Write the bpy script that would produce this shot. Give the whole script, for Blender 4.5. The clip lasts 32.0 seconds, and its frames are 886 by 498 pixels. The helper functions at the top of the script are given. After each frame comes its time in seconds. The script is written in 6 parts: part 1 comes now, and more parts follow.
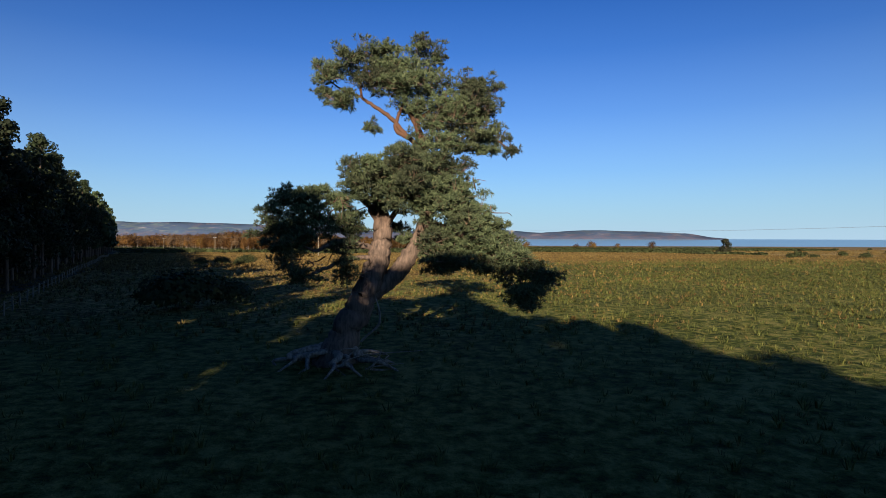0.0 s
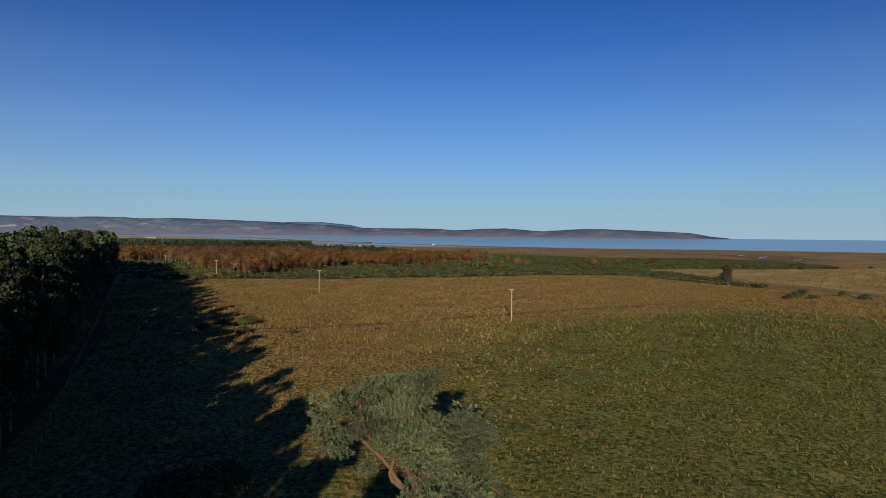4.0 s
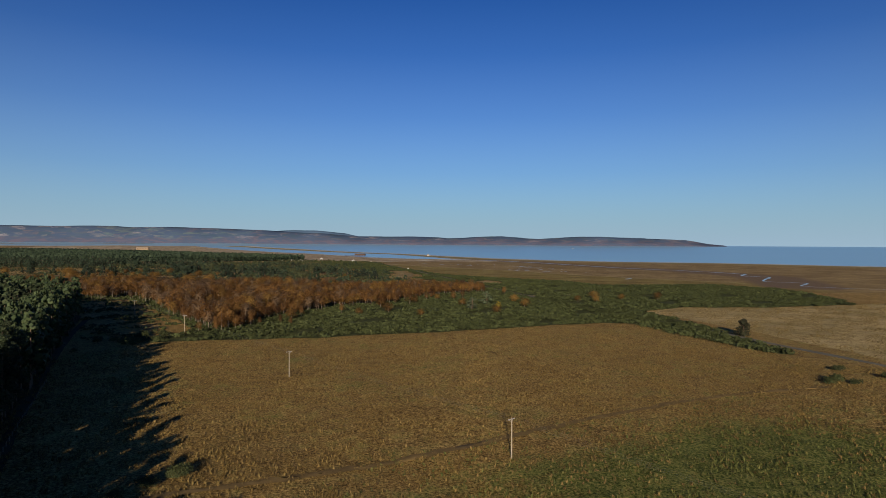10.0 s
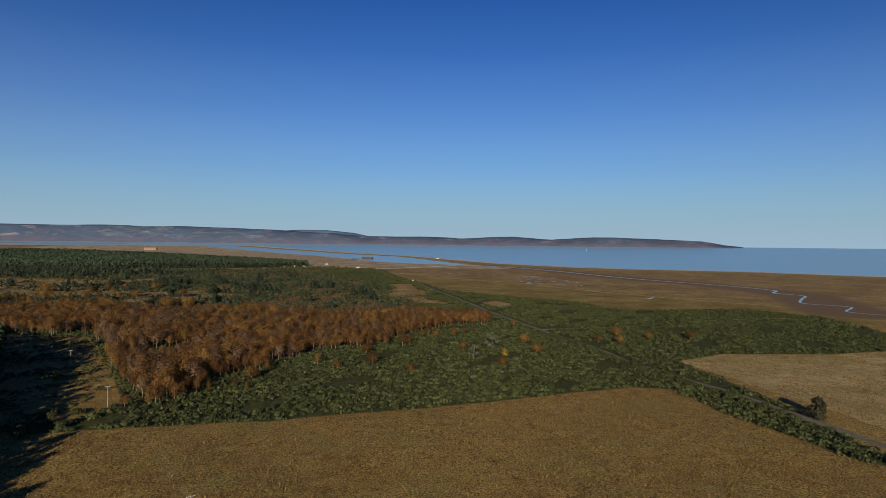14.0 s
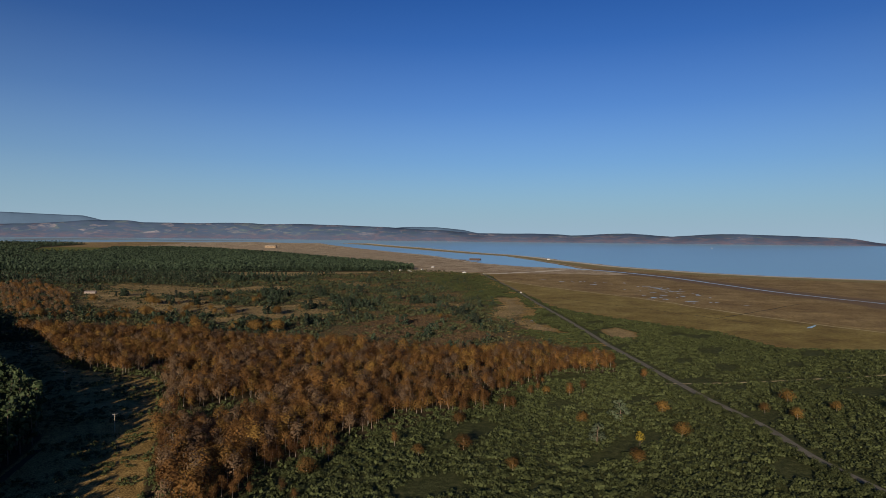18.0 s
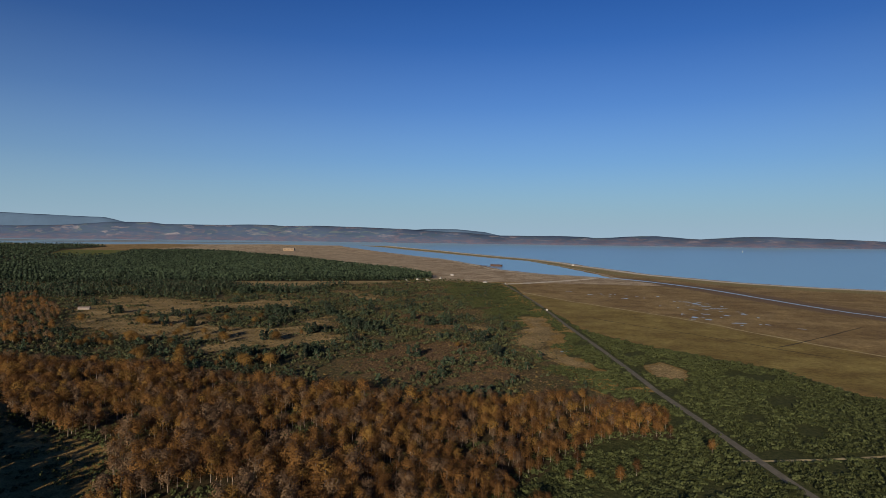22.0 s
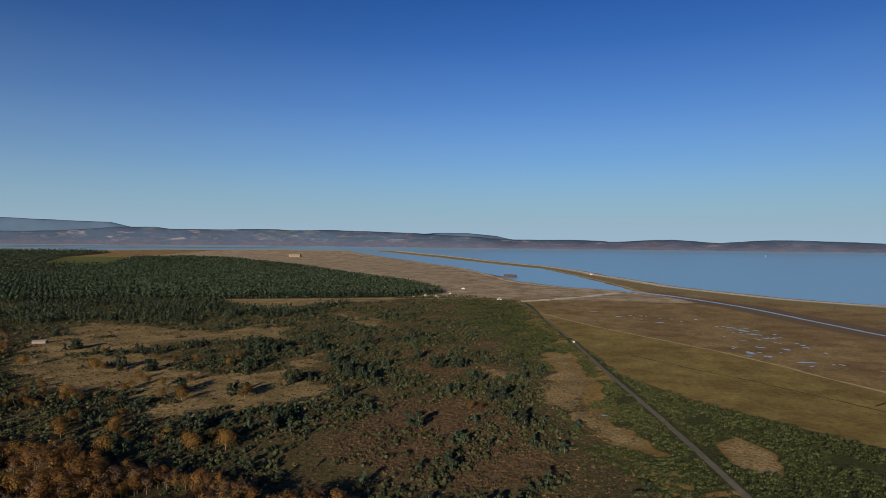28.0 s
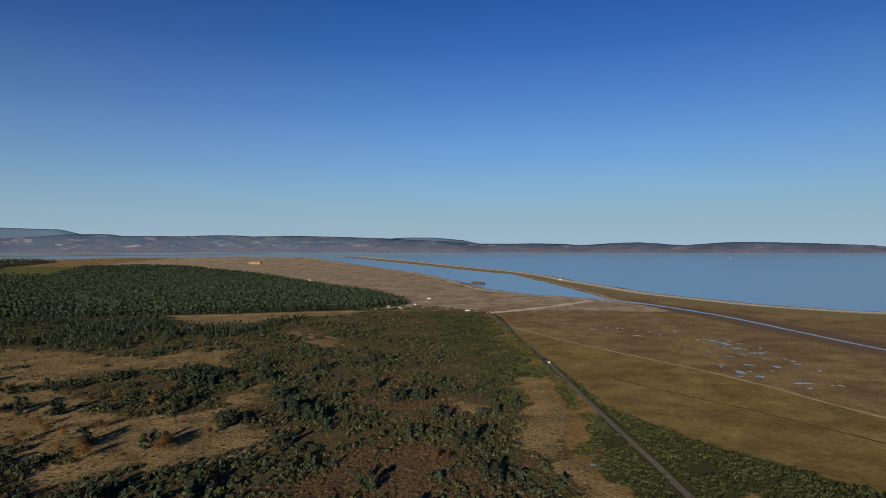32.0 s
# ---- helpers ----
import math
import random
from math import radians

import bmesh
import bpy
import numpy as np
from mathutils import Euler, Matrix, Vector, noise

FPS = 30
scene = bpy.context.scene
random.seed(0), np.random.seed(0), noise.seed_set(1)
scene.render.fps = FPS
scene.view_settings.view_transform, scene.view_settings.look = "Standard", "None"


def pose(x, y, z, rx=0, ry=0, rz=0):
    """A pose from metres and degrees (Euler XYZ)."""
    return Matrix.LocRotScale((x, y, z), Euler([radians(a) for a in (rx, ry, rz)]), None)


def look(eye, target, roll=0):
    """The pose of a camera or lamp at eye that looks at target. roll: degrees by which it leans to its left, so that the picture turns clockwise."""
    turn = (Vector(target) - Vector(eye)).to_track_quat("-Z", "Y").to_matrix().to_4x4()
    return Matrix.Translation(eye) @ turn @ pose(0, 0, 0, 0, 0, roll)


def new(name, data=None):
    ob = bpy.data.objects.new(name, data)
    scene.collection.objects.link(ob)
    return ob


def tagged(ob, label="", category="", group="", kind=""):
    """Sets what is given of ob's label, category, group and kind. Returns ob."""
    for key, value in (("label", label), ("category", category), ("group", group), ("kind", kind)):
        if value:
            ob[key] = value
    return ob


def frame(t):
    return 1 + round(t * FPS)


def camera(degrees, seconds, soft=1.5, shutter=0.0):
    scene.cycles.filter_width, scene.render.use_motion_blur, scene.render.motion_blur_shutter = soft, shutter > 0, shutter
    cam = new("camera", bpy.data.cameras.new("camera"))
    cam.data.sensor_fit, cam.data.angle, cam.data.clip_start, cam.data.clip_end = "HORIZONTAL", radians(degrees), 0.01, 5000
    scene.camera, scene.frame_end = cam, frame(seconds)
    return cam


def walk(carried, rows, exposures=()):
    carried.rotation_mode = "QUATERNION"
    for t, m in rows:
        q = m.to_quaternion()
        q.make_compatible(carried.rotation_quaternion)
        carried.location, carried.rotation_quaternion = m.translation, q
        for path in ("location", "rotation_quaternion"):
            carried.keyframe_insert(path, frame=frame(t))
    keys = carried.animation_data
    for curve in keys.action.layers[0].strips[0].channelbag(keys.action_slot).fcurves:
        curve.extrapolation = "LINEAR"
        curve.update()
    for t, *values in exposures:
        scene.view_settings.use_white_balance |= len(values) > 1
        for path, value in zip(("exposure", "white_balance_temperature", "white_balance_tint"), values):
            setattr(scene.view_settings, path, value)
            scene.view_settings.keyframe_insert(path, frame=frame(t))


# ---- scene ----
cam = camera(72.68, 32.0, 0.6)
PATH = [
    (0.0, look((-4.87, -20.09, 4.99), (0.58, 79.75, 4.13), 0.16)),
    (0.5, look((-4.84, -20.01, 5.98), (0.70, 79.83, 5.05), 0.19)),
    (1.0, look((-4.72, -19.90, 7.76), (0.72, 79.94, 6.80), 0.22)),
    (1.5, look((-4.57, -19.82, 9.68), (0.74, 80.03, 8.66), 0.22)),
    (2.0, look((-4.46, -19.90, 11.88), (0.91, 79.94, 10.72), 0.24)),
    (2.5, look((-4.49, -19.79, 14.24), (0.84, 80.05, 12.88), 0.32)),
    (3.0, look((-4.39, -20.04, 16.42), (0.76, 79.80, 14.93), 0.40)),
    (3.5, look((-4.54, -20.30, 18.52), (0.68, 79.54, 16.96), 0.48)),
    (5.5, look((-4.75, -20.68, 25.81), (0.26, 79.18, 24.60), 0.69)),
    (6.0, look((-4.66, -20.51, 27.83), (0.35, 79.35, 26.80), 0.64)),
    (6.5, look((-4.58, -20.16, 29.73), (0.36, 79.71, 28.74), 0.58)),
    (7.0, look((-4.46, -19.28, 31.81), (0.46, 80.59, 30.80), 0.50)),
    (7.5, look((-4.29, -17.53, 33.91), (0.62, 82.34, 32.93), 0.43)),
    (8.0, look((-3.98, -14.59, 35.90), (0.89, 85.28, 34.98), 0.39)),
    (8.5, look((-3.49, -10.37, 37.74), (1.36, 89.50, 36.90), 0.34)),
    (9.0, look((-2.75, -5.04, 39.56), (2.15, 94.84, 38.82), 0.32)),
    (9.5, look((-1.99, 1.14, 41.38), (3.37, 100.99, 40.68), 0.33)),
    (10.0, look((-0.90, 7.94, 43.39), (5.01, 107.77, 42.71), 0.37)),
    (10.5, look((0.39, 15.14, 45.54), (6.47, 114.95, 44.79), 0.40)),
    (11.0, look((1.82, 22.61, 48.18), (7.61, 122.44, 47.39), 0.41)),
    (11.5, look((3.36, 30.13, 51.02), (8.73, 129.98, 50.16), 0.39)),
    (12.0, look((4.99, 37.79, 54.04), (9.79, 137.67, 53.11), 0.37)),
    (12.5, look((6.60, 45.59, 57.04), (11.10, 145.48, 56.00), 0.36)),
    (13.0, look((8.27, 53.64, 60.03), (12.67, 153.54, 58.98), 0.40)),
    (13.5, look((9.88, 61.77, 62.75), (14.11, 161.68, 61.67), 0.49)),
    (14.0, look((11.29, 70.14, 65.41), (15.18, 170.06, 64.29), 0.60)),
    (14.5, look((12.22, 78.85, 67.98), (11.91, 178.84, 66.66), 0.70)),
    (15.0, look((12.76, 87.90, 70.68), (7.98, 187.78, 69.14), 0.75)),
    (15.5, look((13.04, 97.16, 73.46), (5.47, 196.86, 71.70), 0.77)),
    (17.5, look((13.39, 135.80, 85.13), (0.24, 234.91, 82.84), 0.61)),
    (18.0, look((12.77, 145.12, 87.87), (-1.45, 244.07, 85.59), 0.56)),
    (18.5, look((12.07, 154.23, 90.25), (-2.97, 253.07, 88.01), 0.52)),
    (19.0, look((11.35, 163.25, 92.33), (-4.26, 262.01, 90.20), 0.51)),
    (19.5, look((10.57, 172.29, 94.26), (-5.49, 270.97, 92.17), 0.50)),
    (20.0, look((9.83, 181.54, 96.17), (-6.62, 280.16, 94.13), 0.51)),
    (20.5, look((9.01, 190.85, 98.06), (-7.79, 289.40, 95.99), 0.52)),
    (21.0, look((7.91, 200.29, 100.16), (-9.22, 298.79, 98.03), 0.53)),
    (21.5, look((6.59, 209.43, 102.42), (-10.80, 307.88, 100.18), 0.57)),
    (22.0, look((5.17, 218.36, 104.65), (-12.50, 316.76, 102.33), 0.64)),
    (22.5, look((3.55, 227.24, 106.75), (-14.42, 325.58, 104.38), 0.70)),
    (23.0, look((1.80, 236.12, 108.76), (-16.52, 334.40, 106.38), 0.79)),
    (23.5, look((0.04, 245.05, 110.64), (-18.79, 343.23, 108.20), 0.89)),
    (24.0, look((-1.84, 254.15, 112.50), (-21.20, 352.23, 110.09), 0.98)),
    (24.5, look((-3.74, 263.20, 114.28), (-23.64, 361.17, 111.90), 1.04)),
    (25.0, look((-5.62, 272.25, 116.23), (-25.97, 370.12, 113.86), 1.06)),
    (25.5, look((-7.41, 281.31, 118.33), (-28.14, 379.11, 115.91), 1.06)),
    (27.5, look((-13.00, 321.45, 125.84), (-31.53, 419.69, 123.61), 0.56)),
    (28.0, look((-14.37, 331.40, 127.79), (-33.78, 429.47, 125.62), 0.44)),
    (28.5, look((-15.63, 341.21, 129.63), (-35.97, 439.10, 127.49), 0.34)),
    (29.0, look((-16.73, 350.90, 131.29), (-37.71, 448.65, 129.25), 0.28)),
    (29.5, look((-17.73, 360.42, 132.69), (-39.08, 458.09, 130.76), 0.24)),
    (30.0, look((-18.65, 369.65, 133.81), (-40.25, 467.28, 131.99), 0.20)),
    (30.5, look((-19.52, 378.43, 134.70), (-40.97, 476.09, 132.98), 0.14)),
    (31.0, look((-20.34, 386.82, 135.44), (-38.99, 485.05, 133.80), 0.05)),
    (31.5, look((-21.18, 395.04, 136.09), (-37.41, 493.71, 134.49), -0.04)),
    (32.0, look((-22.03, 403.22, 136.74), (-36.06, 502.22, 135.14), -0.13)),
]
EXPOSURES = [(0.0, 1.0), (0.5, 0.95), (1.5, 0.8), (3.0, 0.62), (6.0, 0.5), (32.0, 0.45)]
walk(cam, PATH, EXPOSURES)


# ---- world and sun: low autumn sun behind the viewer ----
SUN_ELEV, SUN_AZ = radians(15.0), radians(186.5)
world = bpy.data.worlds.new("sky")
scene.world = world
world.use_nodes = True
wn = world.node_tree
sky = wn.nodes.new("ShaderNodeTexSky")
sky.sky_type = "NISHITA"
sky.sun_disc = False
sky.sun_elevation = SUN_ELEV
sky.sun_rotation = SUN_AZ
sky.altitude = 0
sky.air_density = 1.0
sky.dust_density = 0.5
sky.ozone_density = 4.0
tint = wn.nodes.new("ShaderNodeMix")
tint.data_type, tint.blend_type = "RGBA", "MULTIPLY"
tint.inputs[0].default_value = 1.0
tint.inputs[7].default_value = (0.058, 0.099, 0.130, 1)
wn.links.new(sky.outputs[0], tint.inputs[6])
deep = wn.nodes.new("ShaderNodeGamma")
deep.inputs[1].default_value = 1.5
wn.links.new(tint.outputs[2], deep.inputs[0])
# pale haze low over the horizon, the same all round
where = wn.nodes.new("ShaderNodeTexCoord")
up = wn.nodes.new("ShaderNodeSeparateXYZ")
wn.links.new(where.outputs["Generated"], up.inputs[0])
veil = wn.nodes.new("ShaderNodeValToRGB")
stops = veil.color_ramp.elements
stops[0].position, stops[0].color = 0.0, (0.97, 0.97, 0.97, 1)
stops[1].position, stops[1].color = 0.42, (0, 0, 0, 1)
for p, k in ((0.042, 0.76), (0.117, 0.44), (0.206, 0.21), (0.3, 0.07)):
    stops.new(p).color = (k, k, k, 1)
wn.links.new(up.outputs["Z"], veil.inputs[0])
haze = wn.nodes.new("ShaderNodeMix")
haze.data_type = "RGBA"
haze.inputs[7].default_value = (0.42, 0.59, 0.74, 1)
wn.links.new(veil.outputs[0], haze.inputs[0])
wn.links.new(deep.outputs[0], haze.inputs[6])
wn.links.new(haze.outputs[2], wn.nodes["Background"].inputs[0])
wn.nodes["Background"].inputs[1].default_value = 0.575
sun_data = bpy.data.lights.new("sun", "SUN")
sun_data.energy, sun_data.angle, sun_data.color = 5.0, radians(0.5), (1.0, 0.86, 0.66)
sun = new("sun", sun_data)
SUN_DIR = Vector((math.sin(SUN_AZ) * math.cos(SUN_ELEV), math.cos(SUN_AZ) * math.cos(SUN_ELEV), math.sin(SUN_ELEV)))
sun.rotation_mode = "QUATERNION"
sun.rotation_quaternion = SUN_DIR.to_track_quat("Z", "Y")
sun.location = (0, -50, 60)



# ---- materials ----
def shader(name, rough=0.8, spec=0.3):
    m = bpy.data.materials.new(name)
    m.use_nodes = True
    b = m.node_tree.nodes["Principled BSDF"]
    b.inputs["Roughness"].default_value = rough
    b.inputs["Specular IOR Level"].default_value = spec
    return m, m.node_tree, b


def node(nt, kind, **values):
    n = nt.nodes.new(kind)
    for k, v in values.items():
        n.inputs[k.replace("_", " ")].default_value = v
    return n


def noise_tex(nt, scale, detail=4.0, rough=0.55, coords=None):
    n = node(nt, "ShaderNodeTexNoise", Scale=scale, Detail=detail, Roughness=rough)
    if coords is not None:
        nt.links.new(coords, n.inputs["Vector"])
    return n.outputs["Fac"]


def ramp(nt, fac, stops):
    n = nt.nodes.new("ShaderNodeValToRGB")
    e = n.color_ramp.elements
    e[0].position, e[0].color = stops[0][0], (*stops[0][1], 1)
    e[1].position, e[1].color = stops[-1][0], (*stops[-1][1], 1)
    for p, c in stops[1:-1]:
        k = e.new(p)
        k.color = (*c, 1)
    nt.links.new(fac, n.inputs[0])
    return n.outputs[0]


def mix(nt, fac, a, b, mode="MIX"):
    n = nt.nodes.new("ShaderNodeMix")
    n.data_type, n.blend_type = "RGBA", mode
    for slot, v in ((0, fac), (6, a), (7, b)):
        if isinstance(v, (tuple, list)):
            n.inputs[slot].default_value = (*v, 1)
        elif isinstance(v, (int, float)):
            n.inputs[slot].default_value = v
        else:
            nt.links.new(v, n.inputs[slot])
    return n.outputs[2]


def calc(nt, op, a, b=0.0, clamp=False):
    n = nt.nodes.new("ShaderNodeMath")
    n.operation, n.use_clamp = op, clamp
    for slot, v in ((0, a), (1, b)):
        if isinstance(v, (int, float)):
            n.inputs[slot].default_value = v
        else:
            nt.links.new(v, n.inputs[slot])
    return n.outputs[0]


def bump(nt, b, height, strength, distance):
    n = nt.nodes.new("ShaderNodeBump")
    n.inputs["Strength"].default_value, n.inputs["Distance"].default_value = strength, distance
    nt.links.new(height, n.inputs["Height"])
    nt.links.new(n.outputs[0], b.inputs["Normal"])


def leaf_material(name, dark, mid, light, patch=0.05, rough=0.75, through_light=0.0, low=(0.55, 0.48, 0.5), high=(1.35, 1.34, 1.15)):
    """Foliage: each leaf cluster its own tone, and a slow drift of tone over the stand."""
    m, nt, b = shader(name, rough, 0.15)
    geo = nt.nodes.new("ShaderNodeNewGeometry")
    col = ramp(nt, geo.outputs["Random Per Island"], [(0.0, dark), (0.5, mid), (1.0, light)])
    tc = nt.nodes.new("ShaderNodeTexCoord")
    info = nt.nodes.new("ShaderNodeObjectInfo")
    drift = noise_tex(nt, patch, 3.0, 0.6, geo.outputs["Position"])
    tone = nt.nodes.new("ShaderNodeAttribute")
    tone.attribute_name = "tone"
    k = calc(nt, "ADD", calc(nt, "MULTIPLY", drift, 0.75), calc(nt, "MULTIPLY", calc(nt, "ADD", tone.outputs["Fac"], info.outputs["Random"]), 0.5))
    shade = ramp(nt, k, [(0.32, low), (1.0, high)])
    col = mix(nt, 1.0, col, shade, "MULTIPLY")
    nt.links.new(col, b.inputs["Base Color"])
    if through_light:
        tr = nt.nodes.new("ShaderNodeBsdfTranslucent")
        nt.links.new(col, tr.inputs["Color"])
        mx = nt.nodes.new("ShaderNodeMixShader")
        mx.inputs[0].default_value = through_light
        nt.links.new(b.outputs[0], mx.inputs[1])
        nt.links.new(tr.outputs[0], mx.inputs[2])
        nt.links.new(mx.outputs[0], nt.nodes["Material Output"].inputs[0])
    return m


def bark_material(name, dark, light, scale=(6, 6, 1.2), top=None, top_z=(6, 10)):
    m, nt, b = shader(name, 0.9, 0.2)
    tc = nt.nodes.new("ShaderNodeTexCoord")
    mp = nt.nodes.new("ShaderNodeMapping")
    mp.inputs["Scale"].default_value = scale
    nt.links.new(tc.outputs["Object"], mp.inputs["Vector"])
    v = noise_tex(nt, 1.0, 6.0, 0.65, mp.outputs[0])
    col = ramp(nt, v, [(0.35, dark), (0.65, light)])
    if top:
        sep = nt.nodes.new("ShaderNodeSeparateXYZ")
        nt.links.new(tc.outputs["Object"], sep.inputs[0])
        mr = nt.nodes.new("ShaderNodeMapRange")
        mr.inputs["From Min"].default_value, mr.inputs["From Max"].default_value = top_z
        nt.links.new(sep.outputs["Z"], mr.inputs["Value"])
        col = mix(nt, mr.outputs[0], col, mix(nt, v, tuple(c * 0.5 for c in top), top))
    nt.links.new(col, b.inputs["Base Color"])
    bump(nt, b, v, 0.9, 0.05)
    return m


def plain_material(name, color, rough=0.7, spec=0.3, var=0.25, scale=2.0, metal=0.0):
    m, nt, b = shader(name, rough, spec)
    tc = nt.nodes.new("ShaderNodeTexCoord")
    v = noise_tex(nt, scale, 6.0, 0.6, tc.outputs["Object"])
    lo, hi = tuple(c * (1 - var) for c in color), tuple(min(1, c * (1 + var)) for c in color)
    nt.links.new(ramp(nt, v, [(0.3, lo), (0.7, hi)]), b.inputs["Base Color"])
    b.inputs["Metallic"].default_value = metal
    bump(nt, b, v, 0.2, 0.02)
    return m


M_NEEDLE = leaf_material("pine_needles", (0.03, 0.044, 0.025), (0.066, 0.088, 0.048), (0.128, 0.152, 0.085), 0.4)
M_WOOD_PINE = leaf_material("wood_pine_needles", (0.014, 0.022, 0.011), (0.024, 0.035, 0.0165), (0.041, 0.053, 0.025), 0.08)
M_FAR_PINE = leaf_material("plantation_needles", (0.0105, 0.018, 0.0125), (0.018, 0.0285, 0.0185), (0.03, 0.042, 0.026), 0.006)
M_BIRCH = leaf_material("birch_leaves", (0.108, 0.053, 0.019), (0.122, 0.061, 0.0215), (0.14, 0.072, 0.025), 0.05, 0.75, 0.3, low=(0.32, 0.26, 0.28), high=(1.45, 1.45, 1.22))
M_GOLD = leaf_material("golden_leaves", (0.122, 0.067, 0.021), (0.14, 0.079, 0.0245), (0.162, 0.094, 0.029), 0.05, 0.75, 0.3, low=(0.36, 0.31, 0.31), high=(1.48, 1.48, 1.22))
M_BARE = leaf_material("bare_twigs", (0.064, 0.039, 0.023), (0.077, 0.048, 0.028), (0.092, 0.058, 0.034), 0.05, low=(0.45, 0.4, 0.42), high=(1.4, 1.4, 1.3))
M_YELLOW = leaf_material("yellow_leaves", (0.13, 0.1, 0.014), (0.2, 0.15, 0.02), (0.28, 0.21, 0.03), 0.2, 0.7, 0.2)
M_GORSE = leaf_material("gorse", (0.028, 0.034, 0.0125), (0.0355, 0.0425, 0.0155), (0.0455, 0.0525, 0.0195), 0.03, low=(0.7, 0.68, 0.66), high=(1.28, 1.26, 1.15))
M_SCRUB = leaf_material("scrub_leaves", (0.02, 0.0235, 0.012), (0.03, 0.034, 0.0165), (0.043, 0.045, 0.022), 0.03)
M_HEATH = leaf_material("heath", (0.05, 0.032, 0.019), (0.074, 0.048, 0.028), (0.105, 0.072, 0.042), 0.03)
M_GREY_PINE = leaf_material("grey_green_needles", (0.042, 0.058, 0.036), (0.06, 0.078, 0.047), (0.08, 0.098, 0.06), 0.2)
M_TUFT = leaf_material("dry_grass", (0.06, 0.039, 0.014), (0.115, 0.077, 0.028), (0.18, 0.125, 0.048), 0.05)
M_TUFT_GREEN = leaf_material("green_grass", (0.03, 0.038, 0.01), (0.06, 0.067, 0.019), (0.105, 0.099, 0.032), 0.05)
M_BARK = bark_material("pine_bark", (0.06, 0.044, 0.036), (0.19, 0.13, 0.1), (7, 7, 1.6), (0.135, 0.068, 0.042), (5.0, 9.5))
M_DEADWOOD = bark_material("dead_wood", (0.11, 0.085, 0.07), (0.33, 0.27, 0.21), (9, 9, 3))
M_TRUNK = bark_material("wood_trunk", (0.06, 0.045, 0.035), (0.2, 0.13, 0.09))
M_BIRCHBARK = bark_material("birch_bark", (0.08, 0.06, 0.05), (0.3, 0.25, 0.2), (4, 4, 9))
M_POLE = plain_material("weathered_pole", (0.24, 0.2, 0.15), 0.85, 0.2, 0.25, 3.0)
M_METAL = plain_material("galvanised_steel", (0.55, 0.56, 0.57), 0.5, 0.5, 0.15, 5.0, 0.6)
M_CERAMIC = plain_material("porcelain", (0.35, 0.2, 0.14), 0.25, 0.5, 0.1, 5.0)
M_WIRE = plain_material("wire", (0.16, 0.16, 0.16), 0.6, 0.3, 0.1, 5.0, 0.3)
M_WHITE = plain_material("white_render", (0.45, 0.43, 0.4), 0.7, 0.3, 0.08, 0.6)
M_SLATE = plain_material("slate", (0.13, 0.12, 0.12), 0.6, 0.4, 0.2, 0.8)
M_GREYWALL = plain_material("grey_stone_wall", (0.2, 0.16, 0.14), 0.9, 0.2, 0.2, 0.8)
M_RUST = plain_material("rust", (0.06, 0.034, 0.024), 0.85, 0.3, 0.4, 0.7)
M_SANDSTONE = plain_material("sandstone", (0.22, 0.155, 0.1), 0.85, 0.2, 0.12, 0.15)
M_DARKGLASS = plain_material("window_glass", (0.03, 0.035, 0.04), 0.1, 0.6, 0.1, 1.0)
M_POST = plain_material("fence_post", (0.2, 0.16, 0.12), 0.9, 0.2, 0.3, 4.0)


# ---- mesh helpers ----
def quad_mesh(name, v, f, mats, index=None, smooth=False):
    me = bpy.data.meshes.new(name)
    v, f = np.asarray(v, np.float32), np.asarray(f, np.int32)
    n = len(f)
    me.vertices.add(len(v))
    me.vertices.foreach_set("co", v.ravel())
    me.loops.add(n * 4)
    me.loops.foreach_set("vertex_index", f.ravel())
    me.polygons.add(n)
    me.polygons.foreach_set("loop_start", np.arange(0, n * 4, 4, dtype=np.int32))
    for m in mats:
        me.materials.append(m)
    if index is not None:
        me.polygons.foreach_set("material_index", np.asarray(index, np.int32))
    if smooth:
        me.polygons.foreach_set("use_smooth", np.ones(n, bool))
    me.update(calc_edges=True)
    return me


def part(name, bm, material, parent, label=""):
    """Links a bmesh or a mesh as one part under a thing or a part."""
    if isinstance(bm, bmesh.types.BMesh):
        me = bpy.data.meshes.new(name)
        bm.to_mesh(me)
        bm.free()
    else:
        me = bm
    if material is not None:
        me.materials.clear()
        me.materials.append(material)
    ob = new(name, me)
    ob.parent = parent
    if label:
        tagged(ob, label)
    return ob


def thing(name, at, label, category, group="", kind="", turn=0.0, size=1.0):
    e = new(name)
    e.empty_display_size = 0.2
    e.matrix_basis = pose(*at, 0, 0, turn)
    e.scale = (size, size, size)
    return tagged(e, label, category, group, kind)


